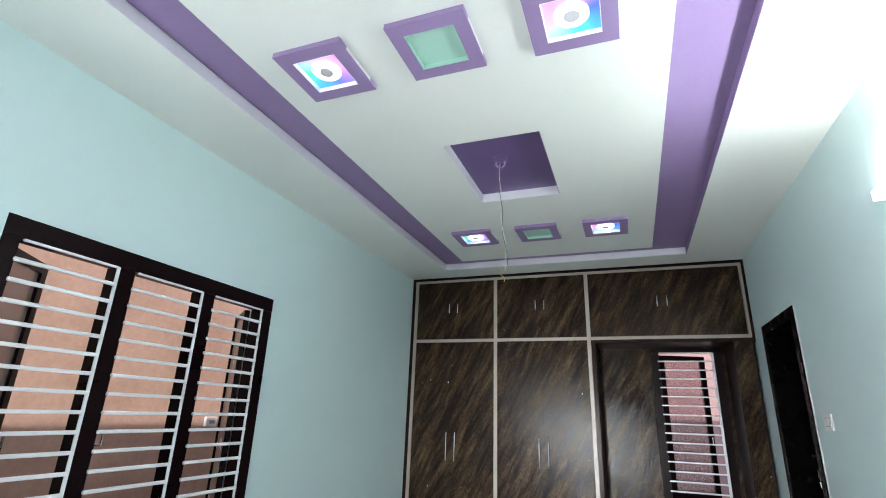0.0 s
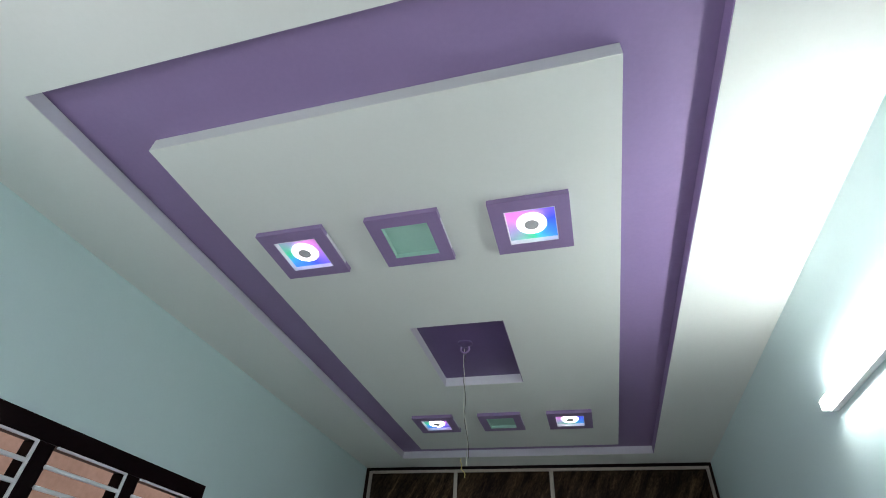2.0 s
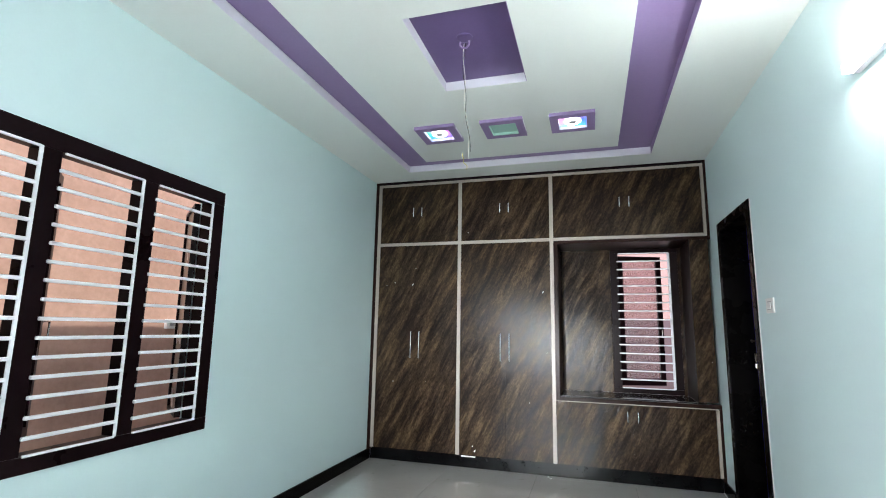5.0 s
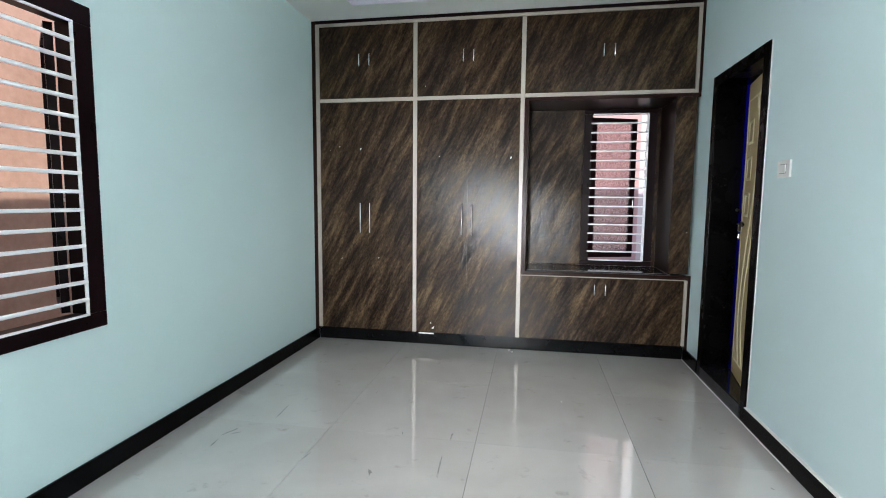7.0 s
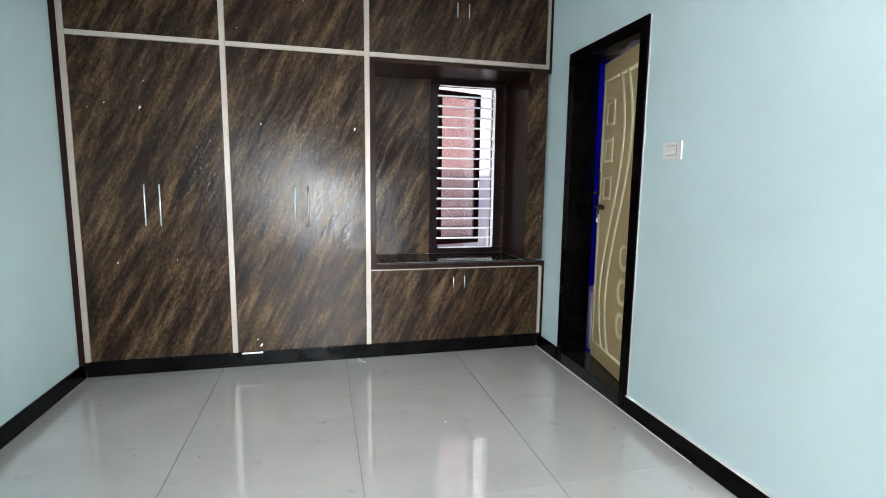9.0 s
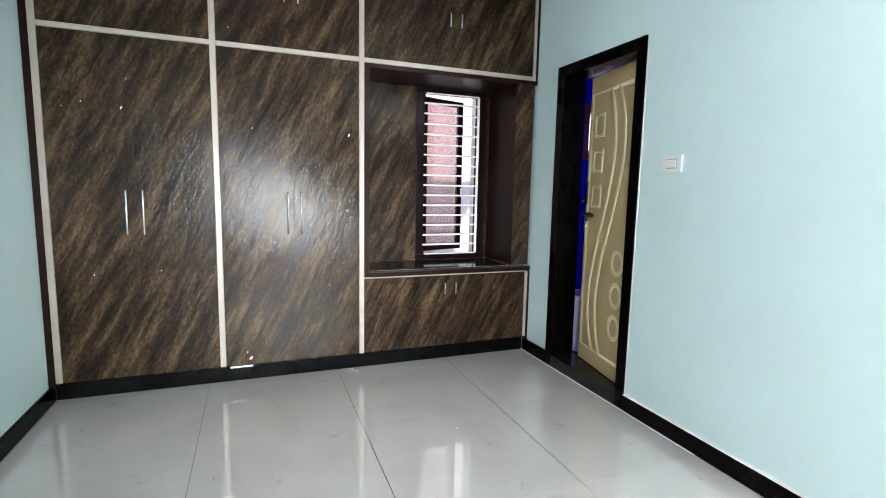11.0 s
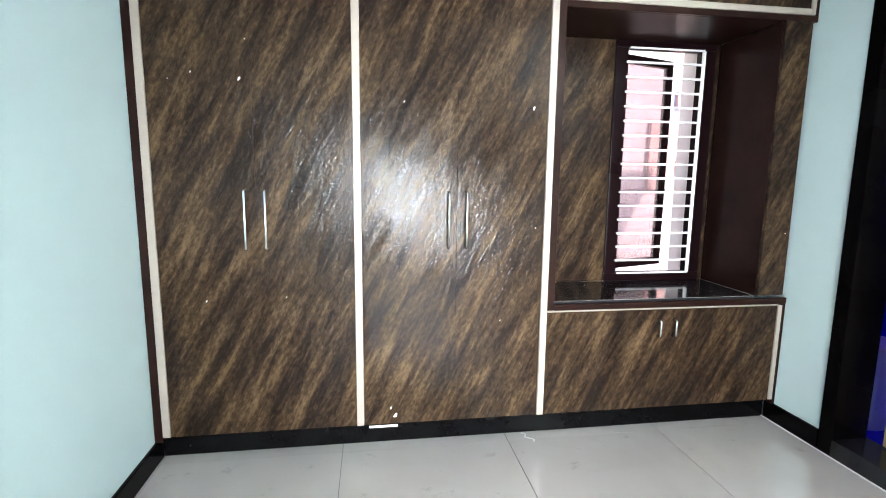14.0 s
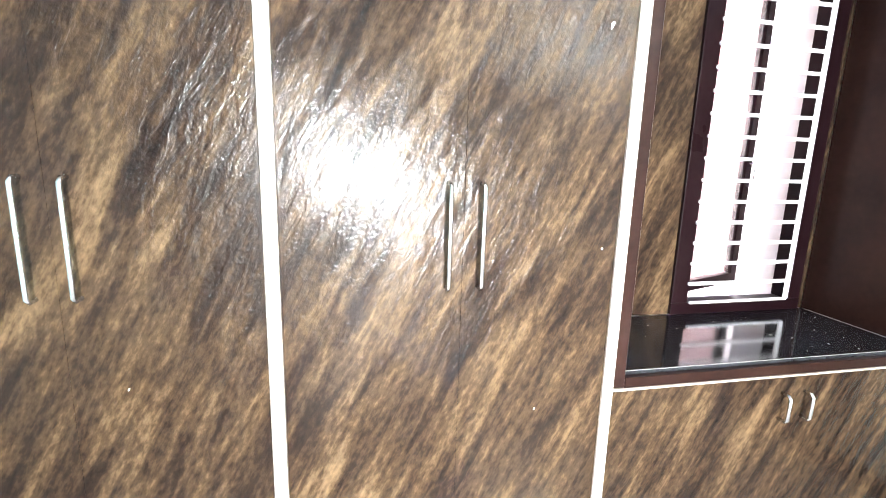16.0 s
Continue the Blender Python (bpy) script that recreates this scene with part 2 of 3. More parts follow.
black_paint = surface("black_frame_enamel", (0.0010, 0.0010, 0.0013), (0.0026, 0.0023, 0.0026), 4, 40, rough=0.26, bump=0.1, spec=0.06)
granite = surface("black_granite", (0.003, 0.003, 0.004), (0.034, 0.035, 0.040), 7, 190, rough=0.10, spread=0.06, bump=0.03, mixing=0.6, spec=0.3)
skirting_paint = surface("black_skirting_paint", (0.0012, 0.0012, 0.0015), (0.004, 0.004, 0.0045), 7, 60, rough=0.2, bump=0.25, spec=0.08)
beading = surface("cream_beading", (0.31, 0.265, 0.225), (0.38, 0.33, 0.285), 5, 50, rough=0.4)
chrome = surface("brushed_steel", (0.60, 0.60, 0.60), (0.74, 0.74, 0.74), 6, 120, rough=0.22, metal=1.0, bump=0.05)
dark_metal = surface("dark_bronze_hardware", (0.03, 0.025, 0.02), (0.07, 0.06, 0.05), 20, 120, rough=0.35, metal=0.8)
white_enamel = surface("white_grille_enamel", (0.80, 0.79, 0.83), (0.87, 0.86, 0.89), 8, 60, rough=0.35)
white_plastic = surface("white_plastic", (0.74, 0.74, 0.73), (0.80, 0.80, 0.79), 8, 60, rough=0.3)
grey_plastic = surface("grey_plastic", (0.30, 0.30, 0.30), (0.36, 0.36, 0.36), 8, 60, rough=0.4)
lamp_grey = surface("pale_grey_plastic", (0.52, 0.52, 0.55), (0.60, 0.60, 0.63), 8, 60, rough=0.4)
door_skin = surface("beige_door_skin", (0.47, 0.355, 0.18), (0.54, 0.41, 0.215), 3, 140, rough=0.42, bump=0.35, depth=0.0012, mixing=0.5)
door_groove = surface("cream_door_moulding", (0.69, 0.60, 0.38), (0.76, 0.67, 0.44), 5, 90, rough=0.42)
tile = tile_finish("polished_floor_tile")
grout = surface("grey_grout", (0.16, 0.155, 0.145), (0.24, 0.23, 0.21), 10, 90, rough=0.8)
plaster = surface("peach_plaster", (0.34, 0.205, 0.155), (0.52, 0.335, 0.265), 1.7, 30, rough=0.85, bump=0.4, depth=0.004)
pink_plaster = surface("pink_plaster", (0.335, 0.215, 0.205), (0.37, 0.24, 0.23), 0.8, 30, rough=0.85, bump=0.12, depth=0.002)
white_plaster = surface("white_plaster", (0.72, 0.70, 0.69), (0.80, 0.78, 0.76), 0.8, 30, rough=0.85, bump=0.4, depth=0.004)
salmon_plaster = surface("salmon_plaster", (0.50, 0.29, 0.27), (0.56, 0.34, 0.31), 0.8, 30, rough=0.85, bump=0.4, depth=0.004)
cream_plaster = surface("cream_plaster", (0.40, 0.355, 0.365), (0.47, 0.425, 0.43), 0.8, 30, rough=0.85, bump=0.4, depth=0.004)
concrete = surface("concrete", (0.26, 0.25, 0.23), (0.36, 0.34, 0.32), 1.2, 30, rough=0.9, bump=0.4, depth=0.004)
bathroom_blue = surface("blue_bathroom_surface", (0.006, 0.006, 0.50), (0.012, 0.010, 0.62), 2, 40, rough=0.65)
tinted = clear_glass("brown_tinted_glass", (0.62, 0.52, 0.48), 0.15, 0.62)
film = surface("brown_film_glass", (0.34, 0.28, 0.23), (0.40, 0.335, 0.28), 6, 50, rough=0.25)
# red glow bleeding round the bright vent is put into this colour
glow_red = surface("red_glow_rim", (0.30, 0.06, 0.04), (0.38, 0.09, 0.06), 6, 60, rough=0.4)
frosted = clear_glass("frosted_pink_glass", (0.74, 0.63, 0.64), 0.2, 0.80)
wire_black = surface("black_cable_sheath", (0.01, 0.01, 0.01), (0.03, 0.03, 0.03), 30, 90, rough=0.5)
wire_white = surface("white_cable_sheath", (0.6, 0.6, 0.52), (0.7, 0.7, 0.6), 30, 90, rough=0.5)
wire_yellow = surface("yellow_cable_sheath", (0.6, 0.5, 0.12), (0.7, 0.6, 0.18), 30, 90, rough=0.5)
tube_glow = glowing("tube_phosphor", (0.97, 1.0, 0.985), TUBE_STRENGTH)
led_glow = glowing("white_led_ring", (1.0, 0.95, 1.0), 3.0)
led_panel = colour_panel("colour_led_panel")

# ---- the room ----
XL, XR, YN, YF, ZC, ZT = -2.430, 0.716, 0.40, 6.62, 2.78, 2.842
WT = 0.18

# floor bed under the tiles
bed = part("floor", boxes((XL - WT, XR + WT, YN - WT, 7.4, -0.15, -0.010)), grout)
tagged(bed, "polished light grey vitrified tile floor with thin joints", "floor", kind="structure")

# walls with their openings
WIN = (2.322, 3.843, 0.680, 2.070)
# the southern gap is unseen, added only for the fill lamp
wl = part("wall_west", boxes((XL - WT, XL, YN - WT, FILL_HOLE[0], -0.1, 3.0), (XL - WT, XL, FILL_HOLE[0], FILL_HOLE[1], FILL_HOLE[2], 3.0), (XL - WT, XL, FILL_HOLE[1], WIN[0], -0.1, 3.0), (XL - WT, XL, WIN[1], YF + WT, -0.1, 3.0), (XL - WT, XL, WIN[0], WIN[1], -0.1, WIN[2]), (XL - WT, XL, WIN[0], WIN[1], WIN[3], 3.0)), aqua)
tagged(wl, "light aqua painted plaster wall with a window", "wall", kind="structure")
DR = (4.926, 5.762, 2.134)
wr = part("wall_east", boxes((XR, XR + WT, YN - WT, DR[0], -0.1, 3.0), (XR, XR + WT, DR[1], YF + WT, -0.1, 3.0), (XR, XR + WT, DR[0], DR[1], DR[2], 3.0)), aqua)
tagged(wr, "light aqua painted plaster wall with a bathroom door", "wall", kind="structure")
# the hole in this unseen wall is added for the torch lamp
D = LAMP_HOLE
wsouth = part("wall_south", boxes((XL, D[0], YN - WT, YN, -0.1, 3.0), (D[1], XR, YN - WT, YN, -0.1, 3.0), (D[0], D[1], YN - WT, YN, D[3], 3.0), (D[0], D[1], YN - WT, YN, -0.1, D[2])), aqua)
tagged(wsouth, "light aqua painted plaster wall with an added lamp hole", "wall", kind="structure")
NW = (-0.020, 0.444, 0.747, 2.027)
wnorth = part("wall_north", boxes((XL, NW[0] - 0.075, YF, YF + WT, -0.1, 3.0), (NW[1] + 0.075, XR, YF, YF + WT, -0.1, 3.0), (NW[0] - 0.075, NW[1] + 0.075, YF, YF + WT, -0.1, NW[2] - 0.075), (NW[0] - 0.075, NW[1] + 0.075, YF, YF + WT, NW[3] + 0.075, 3.0)), white_plaster)
tagged(wnorth, "plastered outer wall behind the wardrobe", "wall", kind="structure")

# false ceiling: a border, a sunk purple channel and a flat island with a sunk middle
HX0, HX1, HY0, HY1 = -1.958, 0.249, 1.790, 5.775
IX0, IX1, IY0, IY1 = -1.697, -0.032, 2.083, 5.522
FX0, FX1, FY0, FY1 = -1.140, -0.619, 3.480, 4.256
ceil = part("ceiling", boxes((XL, HX0, YN, YF, ZC, ZT), (HX1, XR, YN, YF, ZC, ZT), (HX0, HX1, YN, HY0, ZC, ZT), (HX0, HX1, HY1, YF, ZC, ZT)), white_ceiling)
tagged(ceil, "white false ceiling border round a sunk purple channel", "ceiling", kind="structure")
isl = part("ceiling_island", boxes((IX0, FX0, IY0, IY1, ZC, ZT), (FX1, IX1, IY0, IY1, ZC, ZT), (FX0, FX1, IY0, FY0, ZC, ZT), (FX0, FX1, FY1, IY1, ZC, ZT)), white_ceiling)
tagged(isl, "flat white false ceiling island with a sunk middle", "ceiling", kind="structure")
top = part("ceiling_channel", boxes((XL - WT, XR + WT, YN - WT, YF + WT, ZT + 0.002, 3.0)), purple)
tagged(top, "purple painted upper ceiling seen in the channel", "ceiling", kind="structure")
# the unseen run south to y -2.6 is added to block the sun
roof = part("roof_slab", boxes((XL - 0.25, 2.4, -2.6, YF + 0.25, 3.004, 3.20)), concrete)
tagged(roof, "flat concrete roof slab above the room with an added sun-blocking overhang", "roof", kind="structure")
# panel whose colour carries the recess's shade
rec = part("ceiling_recess", boxes((FX0 + 0.0045, FX1 - 0.004, FY0 + 0.004, FY1 - 0.0045, ZT - 0.003, ZT + 0.0015)), shaded_purple)
tagged(rec, "purple panel with painted-in shade in the sunk ceiling square", "ceiling", kind="structure")
# purple east sides of the channel and of the sunk middle
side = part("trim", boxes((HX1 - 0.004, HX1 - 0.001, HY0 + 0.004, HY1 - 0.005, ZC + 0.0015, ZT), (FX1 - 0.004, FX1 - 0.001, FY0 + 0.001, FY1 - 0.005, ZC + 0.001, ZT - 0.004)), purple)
tagged(side, "purple side of the sunk ceiling channel", "trim", kind="structure")
# pale west and north edges of the channel and of the sunk middle
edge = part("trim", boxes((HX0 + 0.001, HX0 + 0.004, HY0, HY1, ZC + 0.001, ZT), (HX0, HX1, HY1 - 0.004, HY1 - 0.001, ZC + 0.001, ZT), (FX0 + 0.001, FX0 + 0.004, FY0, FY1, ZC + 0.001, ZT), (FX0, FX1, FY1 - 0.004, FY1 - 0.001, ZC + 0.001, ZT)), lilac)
tagged(edge, "pale lilac edge of the sunk ceiling channel", "trim", kind="structure")


def skirting(name, *dims):
    ob = part(name, boxes(*dims, bevel=0.004), skirting_paint)
    return tagged(ob, "glossy black skirting along the wall foot", "skirting", kind="structure")


SK = 0.098
skirting("baseboard", (XL, XL + 0.016, FILL_HOLE[1] + 0.002, 6.098, 0.0, SK))
skirting("baseboard", (XR - 0.016, XR, YN, DR[0] - 0.002, 0.0, SK))
skirting("baseboard", (XR - 0.016, XR, DR[1] + 0.002, 6.098, 0.0, SK))
skirting("baseboard", (XL + 0.016, XR - 0.016, YN, YN + 0.016, 0.0, SK))

# ---- the west window ----
def grille_bar(length, r=0.0078):
    return boxes((-length / 2, length / 2, -r, r, -r, r), bevel=0.003, segments=1)


def sash(name, width, height, glass, parent, m, s=0.045):
    """An open casement: four rails about a pane, hinged at its own x = 0."""
    ob = part(name, boxes((0, s, 0, 0.032, 0, height), (width - s, width, 0, 0.032, 0, height), (s, width - s, 0, 0.032, 0, s), (s, width - s, 0, 0.032, height - s, height)), dark_wood, parent, "dark stained casement standing open")
    ob.matrix_basis = m
    pane = part("pane", boxes((s, width - s, 0.013, 0.018, s, height - s)), glass, ob, "tinted glass pane")
    pane.visible_shadow = False
    latch = part("latch", sweep([(width - 0.03, -0.002, height * 0.42), (width - 0.03, -0.03, height * 0.42), (width - 0.03, -0.03, height * 0.42 - 0.07), (width - 0.03, -0.002, height * 0.42 - 0.07)], 0.005), chrome, ob, "small steel latch")
    return ob


w1 = thing("window_1", "dark stained three-light window with white grille bars, casements open", "window", kind="structure", at=(XL, (WIN[0] + WIN[1]) / 2, WIN[2]))
base = Matrix.Translation(-w1.location)
PANES = ((2.383, 2.790), (2.870, 3.276), (3.361, 3.752))
PZ0, PZ1 = 0.748, 1.988
FX = (XL - 0.080, XL + 0.008)
def wpart(name, dims, mat_, lab=""):
    ob = part(name, boxes(dims, bevel=0.004), mat_, w1, lab)
    ob.matrix_basis = base
    return ob
wpart("window_frame", (FX[0], FX[1], WIN[0], WIN[1], PZ1, WIN[3]), dark_wood, "dark stained head of the frame")
wpart("window_frame", (FX[0], FX[1], WIN[0], WIN[1], WIN[2], PZ0), dark_wood, "dark stained foot of the frame")
for a, b in ((WIN[0], PANES[0][0]), (PANES[0][1], PANES[1][0]), (PANES[1][1], PANES[2][0]), (PANES[2][1], WIN[1])):
    wpart("mullion", (FX[0], FX[1] - 0.001, a, b, PZ0, PZ1), dark_wood)
bar_me = mesh_of("grille_bar", grille_bar(0.400), white_enamel)
strip_me = mesh_of("grille_strip", boxes((-0.004, 0.004, -0.008, 0.008, -0.618, 0.618), bevel=0.002, segments=1), white_enamel)
rail_me = mesh_of("grille_rail", boxes((-0.194, 0.194, -0.006, 0.006, -0.005, 0.005), bevel=0.002, segments=1), white_enamel)
for i, (a, b) in enumerate(PANES):
    c = (a + b) / 2
    for k in range(15):
        shared("grille_bar", bar_me, base @ pose(XL + 0.0162, c - 0.012, PZ0 + 0.0775 * (k + 0.90), 0, 0, 90), w1)
    shared("grille_strip", strip_me, base @ pose(XL + 0.0125, b - 0.010, (PZ0 + PZ1) / 2), w1)
    for z in (PZ0 + 0.002, PZ1 - 0.007):
        shared("grille_rail", rail_me, base @ pose(XL + 0.0145, c - 0.004, z, 0, 0, 90), w1)
    hinge, turn_deg = ((a + 0.004, 127), (a + 0.004, 136), (b - 0.004, 141))[i]
    sash("casement", 0.372, PZ1 - PZ0 - 0.01, tinted if i < 2 else film, w1, base @ pose(XL - 0.084, hinge, PZ0 + 0.005, 0, 0, turn_deg), 0.045 if i < 2 else 0.018)

# ---- the wardrobe wall ----
YW = 6.040                    # front of the doors
S0, S1, S2, S3 = -2.375, -1.510, -0.621, 0.680
ZB, ZM, ZTOP, ZL = 0.122, 2.110, 2.737, 0.655
SW = 0.017
DT = 0.018


def handle(x, z0, z1, parent):
    y = YW - 0.002
    out = 0.032
    pts = [(x, y, z0), (x, y - out + 0.008, z0), (x, y - out, z0 + 0.008), (x, y - out, z1 - 0.008), (x, y - out + 0.008, z1), (x, y, z1)]
    return part("handle", sweep(pts, 0.0055, 10), chrome, parent, "slim steel bow handle", smooth=True)


def cupboard(name, label, x0, x1, z0, z1, mid, hz, hx, carcass=True):
    """A pair of laminate doors before a carcass; returns the unit."""
    c = ((x0 + x1) / 2, YW, z0)
    unit = thing(name, label, "wardrobe", at=c)
    back = Matrix.Translation((-c[0], -c[1], -c[2]))
    kids = []
    y0, y1 = YW + DT + 0.002, YF - 0.004
    if carcass:
        t = 0.016
        kids.append(part("body", boxes((x0, x0 + t, y0, y1, z0, z1), (x1 - t, x1, y0, y1, z0, z1), (x0 + t, x1 - t, y0, y1, z0, z0 + t), (x0 + t, x1 - t, y0, y1, z1 - t, z1), (x0 + t, x1 - t, y1 - t, y1, z0 + t, z1 - t)), wood_side, unit))
    for a, b, h in ((x0 + 0.001, mid - 0.0002, hx[0]), (mid + 0.0002, x1 - 0.001, hx[1])):
        d = part("door", boxes((a, b, YW, YW + DT, z0 + 0.001, z1 - 0.001), bevel=0.0004, segments=1), wood, unit)
        g = handle(h, hz[0], hz[1], d)
        kids.append(d)
    for k in kids:
        k.matrix_basis = back
    return unit


def smear(parent, x, z, size, seed):
    """A dried splash of white paint on a door."""
    bm = bmesh.new()
    n = 14
    ring = []
    for k in range(n):
        a = 2 * math.pi * k / n
        q = 0.6 * size * (0.35 + 1.3 * abs(noise.noise((seed * 3.1, math.cos(a) * 1.7, math.sin(a) * 1.7))))
        ring.append((x + q * math.cos(a) * 0.55 + q * math.sin(a) * 0.4, z + q * math.sin(a)))
    lo = [bm.verts.new((u, YW - 0.0008, v)) for u, v in ring]
    hi = [bm.verts.new((u, YW + 0.0005, v)) for u, v in ring]
    bm.faces.new(lo)
    bm.faces.new(hi[::-1])
    for k in range(n):
        bm.faces.new((lo[k], hi[k], hi[(k + 1) % n], lo[(k + 1) % n]))
    ob = part("paint_smear", bm, white_plaster, parent, "dried splash of white paint")
    ob.matrix_basis = Matrix.Translation(-parent.location)


LOWER = "tall wardrobe unit with glossy dark walnut laminate doors, closed"
UPPER = "overhead loft cupboard with glossy dark walnut laminate doors, closed"
unit_a = cupboard("wardrobe_unit", LOWER, S0 + SW, S1 - SW, ZB, ZM - 0.015, -1.944, (0.980, 1.238), (-1.986, -1.901))
unit_b = cupboard("wardrobe_unit", LOWER, S1 + SW, S2 - SW, ZB, ZM - 0.015, -1.058, (0.977, 1.235), (-1.100, -1.017))
cupboard("loft_cupboard", UPPER, S0 + SW, S1 - SW, ZM + 0.015, ZTOP - 0.013, -1.944, (2.387, 2.484), (-1.990, -1.901))
cupboard("loft_cupboard", UPPER, S1 + SW, S2 - SW, ZM + 0.015, ZTOP - 0.013, -1.060, (2.387, 2.484), (-1.103, -1.020))
cupboard("loft_cupboard", "wide overhead loft cupboard with dark walnut laminate doors, closed", S2 + SW, S3 - 0.013, ZM + 0.015, ZTOP - 0.013, 0.030, (2.383, 2.478), (-0.011, 0.071))
cupboard("base_cupboard", "low cupboard with dark walnut laminate doors under the ledge", S2 + SW, S3 - 0.013, ZB, ZL - 0.005, 0.030, (0.512, 0.598), (-0.013, 0.072))

for k, (u, x, z, q) in enumerate(((unit_a, -1.99, 1.70, 0.016), (unit_a, -2.18, 1.72, 0.010), (unit_a, -1.96, 1.86, 0.007), (unit_a, -2.17, 0.75, 0.012), (unit_a, -1.83, 0.76, 0.007), (unit_a, -2.27, 1.69, 0.006), (unit_b, -0.705, 1.62, 0.022), (unit_b, -1.30, 1.63, 0.008), (unit_b, -1.345, 0.165, 0.030), (unit_b, -1.365, 0.205, 0.014), (unit_b, -0.84, 0.62, 0.006))):
    smear(u, x, z, q, k)

# cream beading between the units
def bead(*dims):
    ob = part("beading", boxes(*dims, bevel=0.002, segments=1), beading)
    return tagged(ob, "cream painted wooden beading between wardrobe doors", "trim", kind="structure")


YB = YW - 0.005
for x, z0, z1 in ((S0, ZB, ZTOP + 0.012), (S1, ZB, ZTOP - 0.013), (S2, ZB, ZTOP - 0.013)):
    bead((x - SW + 0.0005, x + SW - 0.0005, YB, YW + 0.05, z0, z1))
bead((S3 - 0.012, S3 + 0.012, YB, YW + 0.05, ZM - 0.014, ZTOP - 0.013))
bead((S3 - 0.012, S3 + 0.012, YB, YW + 0.05, ZB + 0.004, ZL - 0.004))
bead((S0 + SW, S3 + 0.012, YB - 0.0005, YW + 0.05, ZTOP - 0.0125, ZTOP + 0.0125))
for a, b in ((S0 + SW, S1 - SW), (S1 + SW, S2 - SW), (S2 + SW, S3 - 0.012)):
    bead((a, b, YB, YW + 0.05, ZM - 0.0145, ZM + 0.0145))
bead((S2 + SW, S3 - 0.012, YB, YW + 0.02, ZL - 0.004, ZL + 0.003))

# fillers and plinth round the units
fill = part("filler_strip", boxes((XL + 0.001, S0 - SW, YW + 0.002, YW + 0.06, SK, ZC - 0.001), bevel=0.0015, segments=1), wood_side)
tagged(fill, "dark brown laminate filler strip beside the wall", "trim", kind="structure")
fill = part("filler_strip", boxes((S0 - SW, S3 + 0.012, YW + 0.001, YW + 0.06, ZTOP + 0.013, ZC - 0.001), bevel=0.0015, segments=1), dark_wood)
tagged(fill, "dark brown filler strip under the ceiling", "trim", kind="structure")
fill = part("filler_strip", boxes((S3 + 0.0125, XR - 0.001, YW + 0.002, YW + 0.06, SK, ZL + 0.003), (S3 + 0.0125, XR - 0.001, YW + 0.002, YW + 0.06, ZM - 0.014, ZC - 0.001), bevel=0.0015, segments=1), wood_side)
tagged(fill, "dark brown laminate filler strip beside the wall", "trim", kind="structure")
pl = part("plinth", boxes((XL + 0.016, XR - 0.016, 6.100, 6.118, 0.0, ZB - 0.002), bevel=0.003), skirting_paint)
tagged(pl, "glossy black plinth under the wardrobe", "plinth", kind="structure")

# the niche: panels, ledge and window
NX0, NX1, NZ0, NZ1, NYB = -0.567, 0.545, 0.700, 2.066, 6.500
niche = thing("window_niche", "dark walnut laminate window niche between the cupboards", "niche", kind="structure", at=(0, YW, 0))
nb = Matrix.Translation((0, -YW, 0))
def npart(name, mat_, *dims, bev=0.0015):
    ob = part(name, boxes(*dims, bevel=bev, segments=1), mat_, niche)
    ob.matrix_basis = nb
    return ob
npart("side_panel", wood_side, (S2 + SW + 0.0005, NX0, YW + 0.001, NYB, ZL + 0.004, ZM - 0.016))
npart("side_panel", wood, (NX1, S3 + 0.012, YW + 0.003, YW + 0.021, NZ0 + 0.006, NZ1 + 0.03))
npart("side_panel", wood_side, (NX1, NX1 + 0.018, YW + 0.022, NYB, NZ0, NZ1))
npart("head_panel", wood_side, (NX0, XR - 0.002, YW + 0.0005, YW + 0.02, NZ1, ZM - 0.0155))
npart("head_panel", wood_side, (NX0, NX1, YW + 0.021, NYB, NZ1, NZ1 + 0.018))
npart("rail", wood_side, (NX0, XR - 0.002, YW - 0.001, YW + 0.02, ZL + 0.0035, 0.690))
FW = 0.072
npart("back_panel", wood, (NX0, NW[0] - FW, NYB, NYB + 0.018, NZ0, NZ1))
npart("back_panel", wood, (NW[1] + FW, NX1, NYB, NYB + 0.018, NZ0, NZ1))
ledge = part("granite_ledge", boxes((NX0 + 0.001, NX1 - 0.001, YW + 0.021, NYB - 0.001, 0.672, NZ0), bevel=0.003), granite)
tagged(ledge, "dusty black granite ledge in the window niche", "ledge")
dust_rng = random.Random(12)
fleck_bm = bmesh.new()
for k in range(30):
    x, y, q = dust_rng.uniform(NX0 + 0.03, NX1 - 0.03), dust_rng.uniform(YW + 0.03, NYB - 0.02), dust_rng.choice((0.001, 0.0014, 0.002, 0.003))
    if dust_rng.random() < 0.6:
        x = NX1 - 0.03 - (NX1 - x) * 0.45
    turn_k = dust_rng.uniform(0, 3.14)
    bmesh.ops.create_cube(fleck_bm, size=1, matrix=Matrix.LocRotScale((x, y, NZ0 + 0.0006), Matrix.Rotation(turn_k, 3, "Z"), (q * dust_rng.uniform(1, 3), q, 0.0012)))
dust = tagged(part("dust_flecks", fleck_bm, concrete, ledge, "scattered pale plaster flecks"), kind="stuff")
rim_bm = bmesh.new()
for k in range(48):
    x = NX0 + 0.004 + k * (NX1 - NX0 - 0.01) / 48
    w = 0.0015 + 0.004 * abs(noise.noise((x * 6, 2.2, 0.4)))
    box(rim_bm, x, x + (NX1 - NX0 - 0.01) / 48, YW + 0.0212, YW + 0.0212 + w, NZ0 - 0.0005, NZ0 + 0.0008)
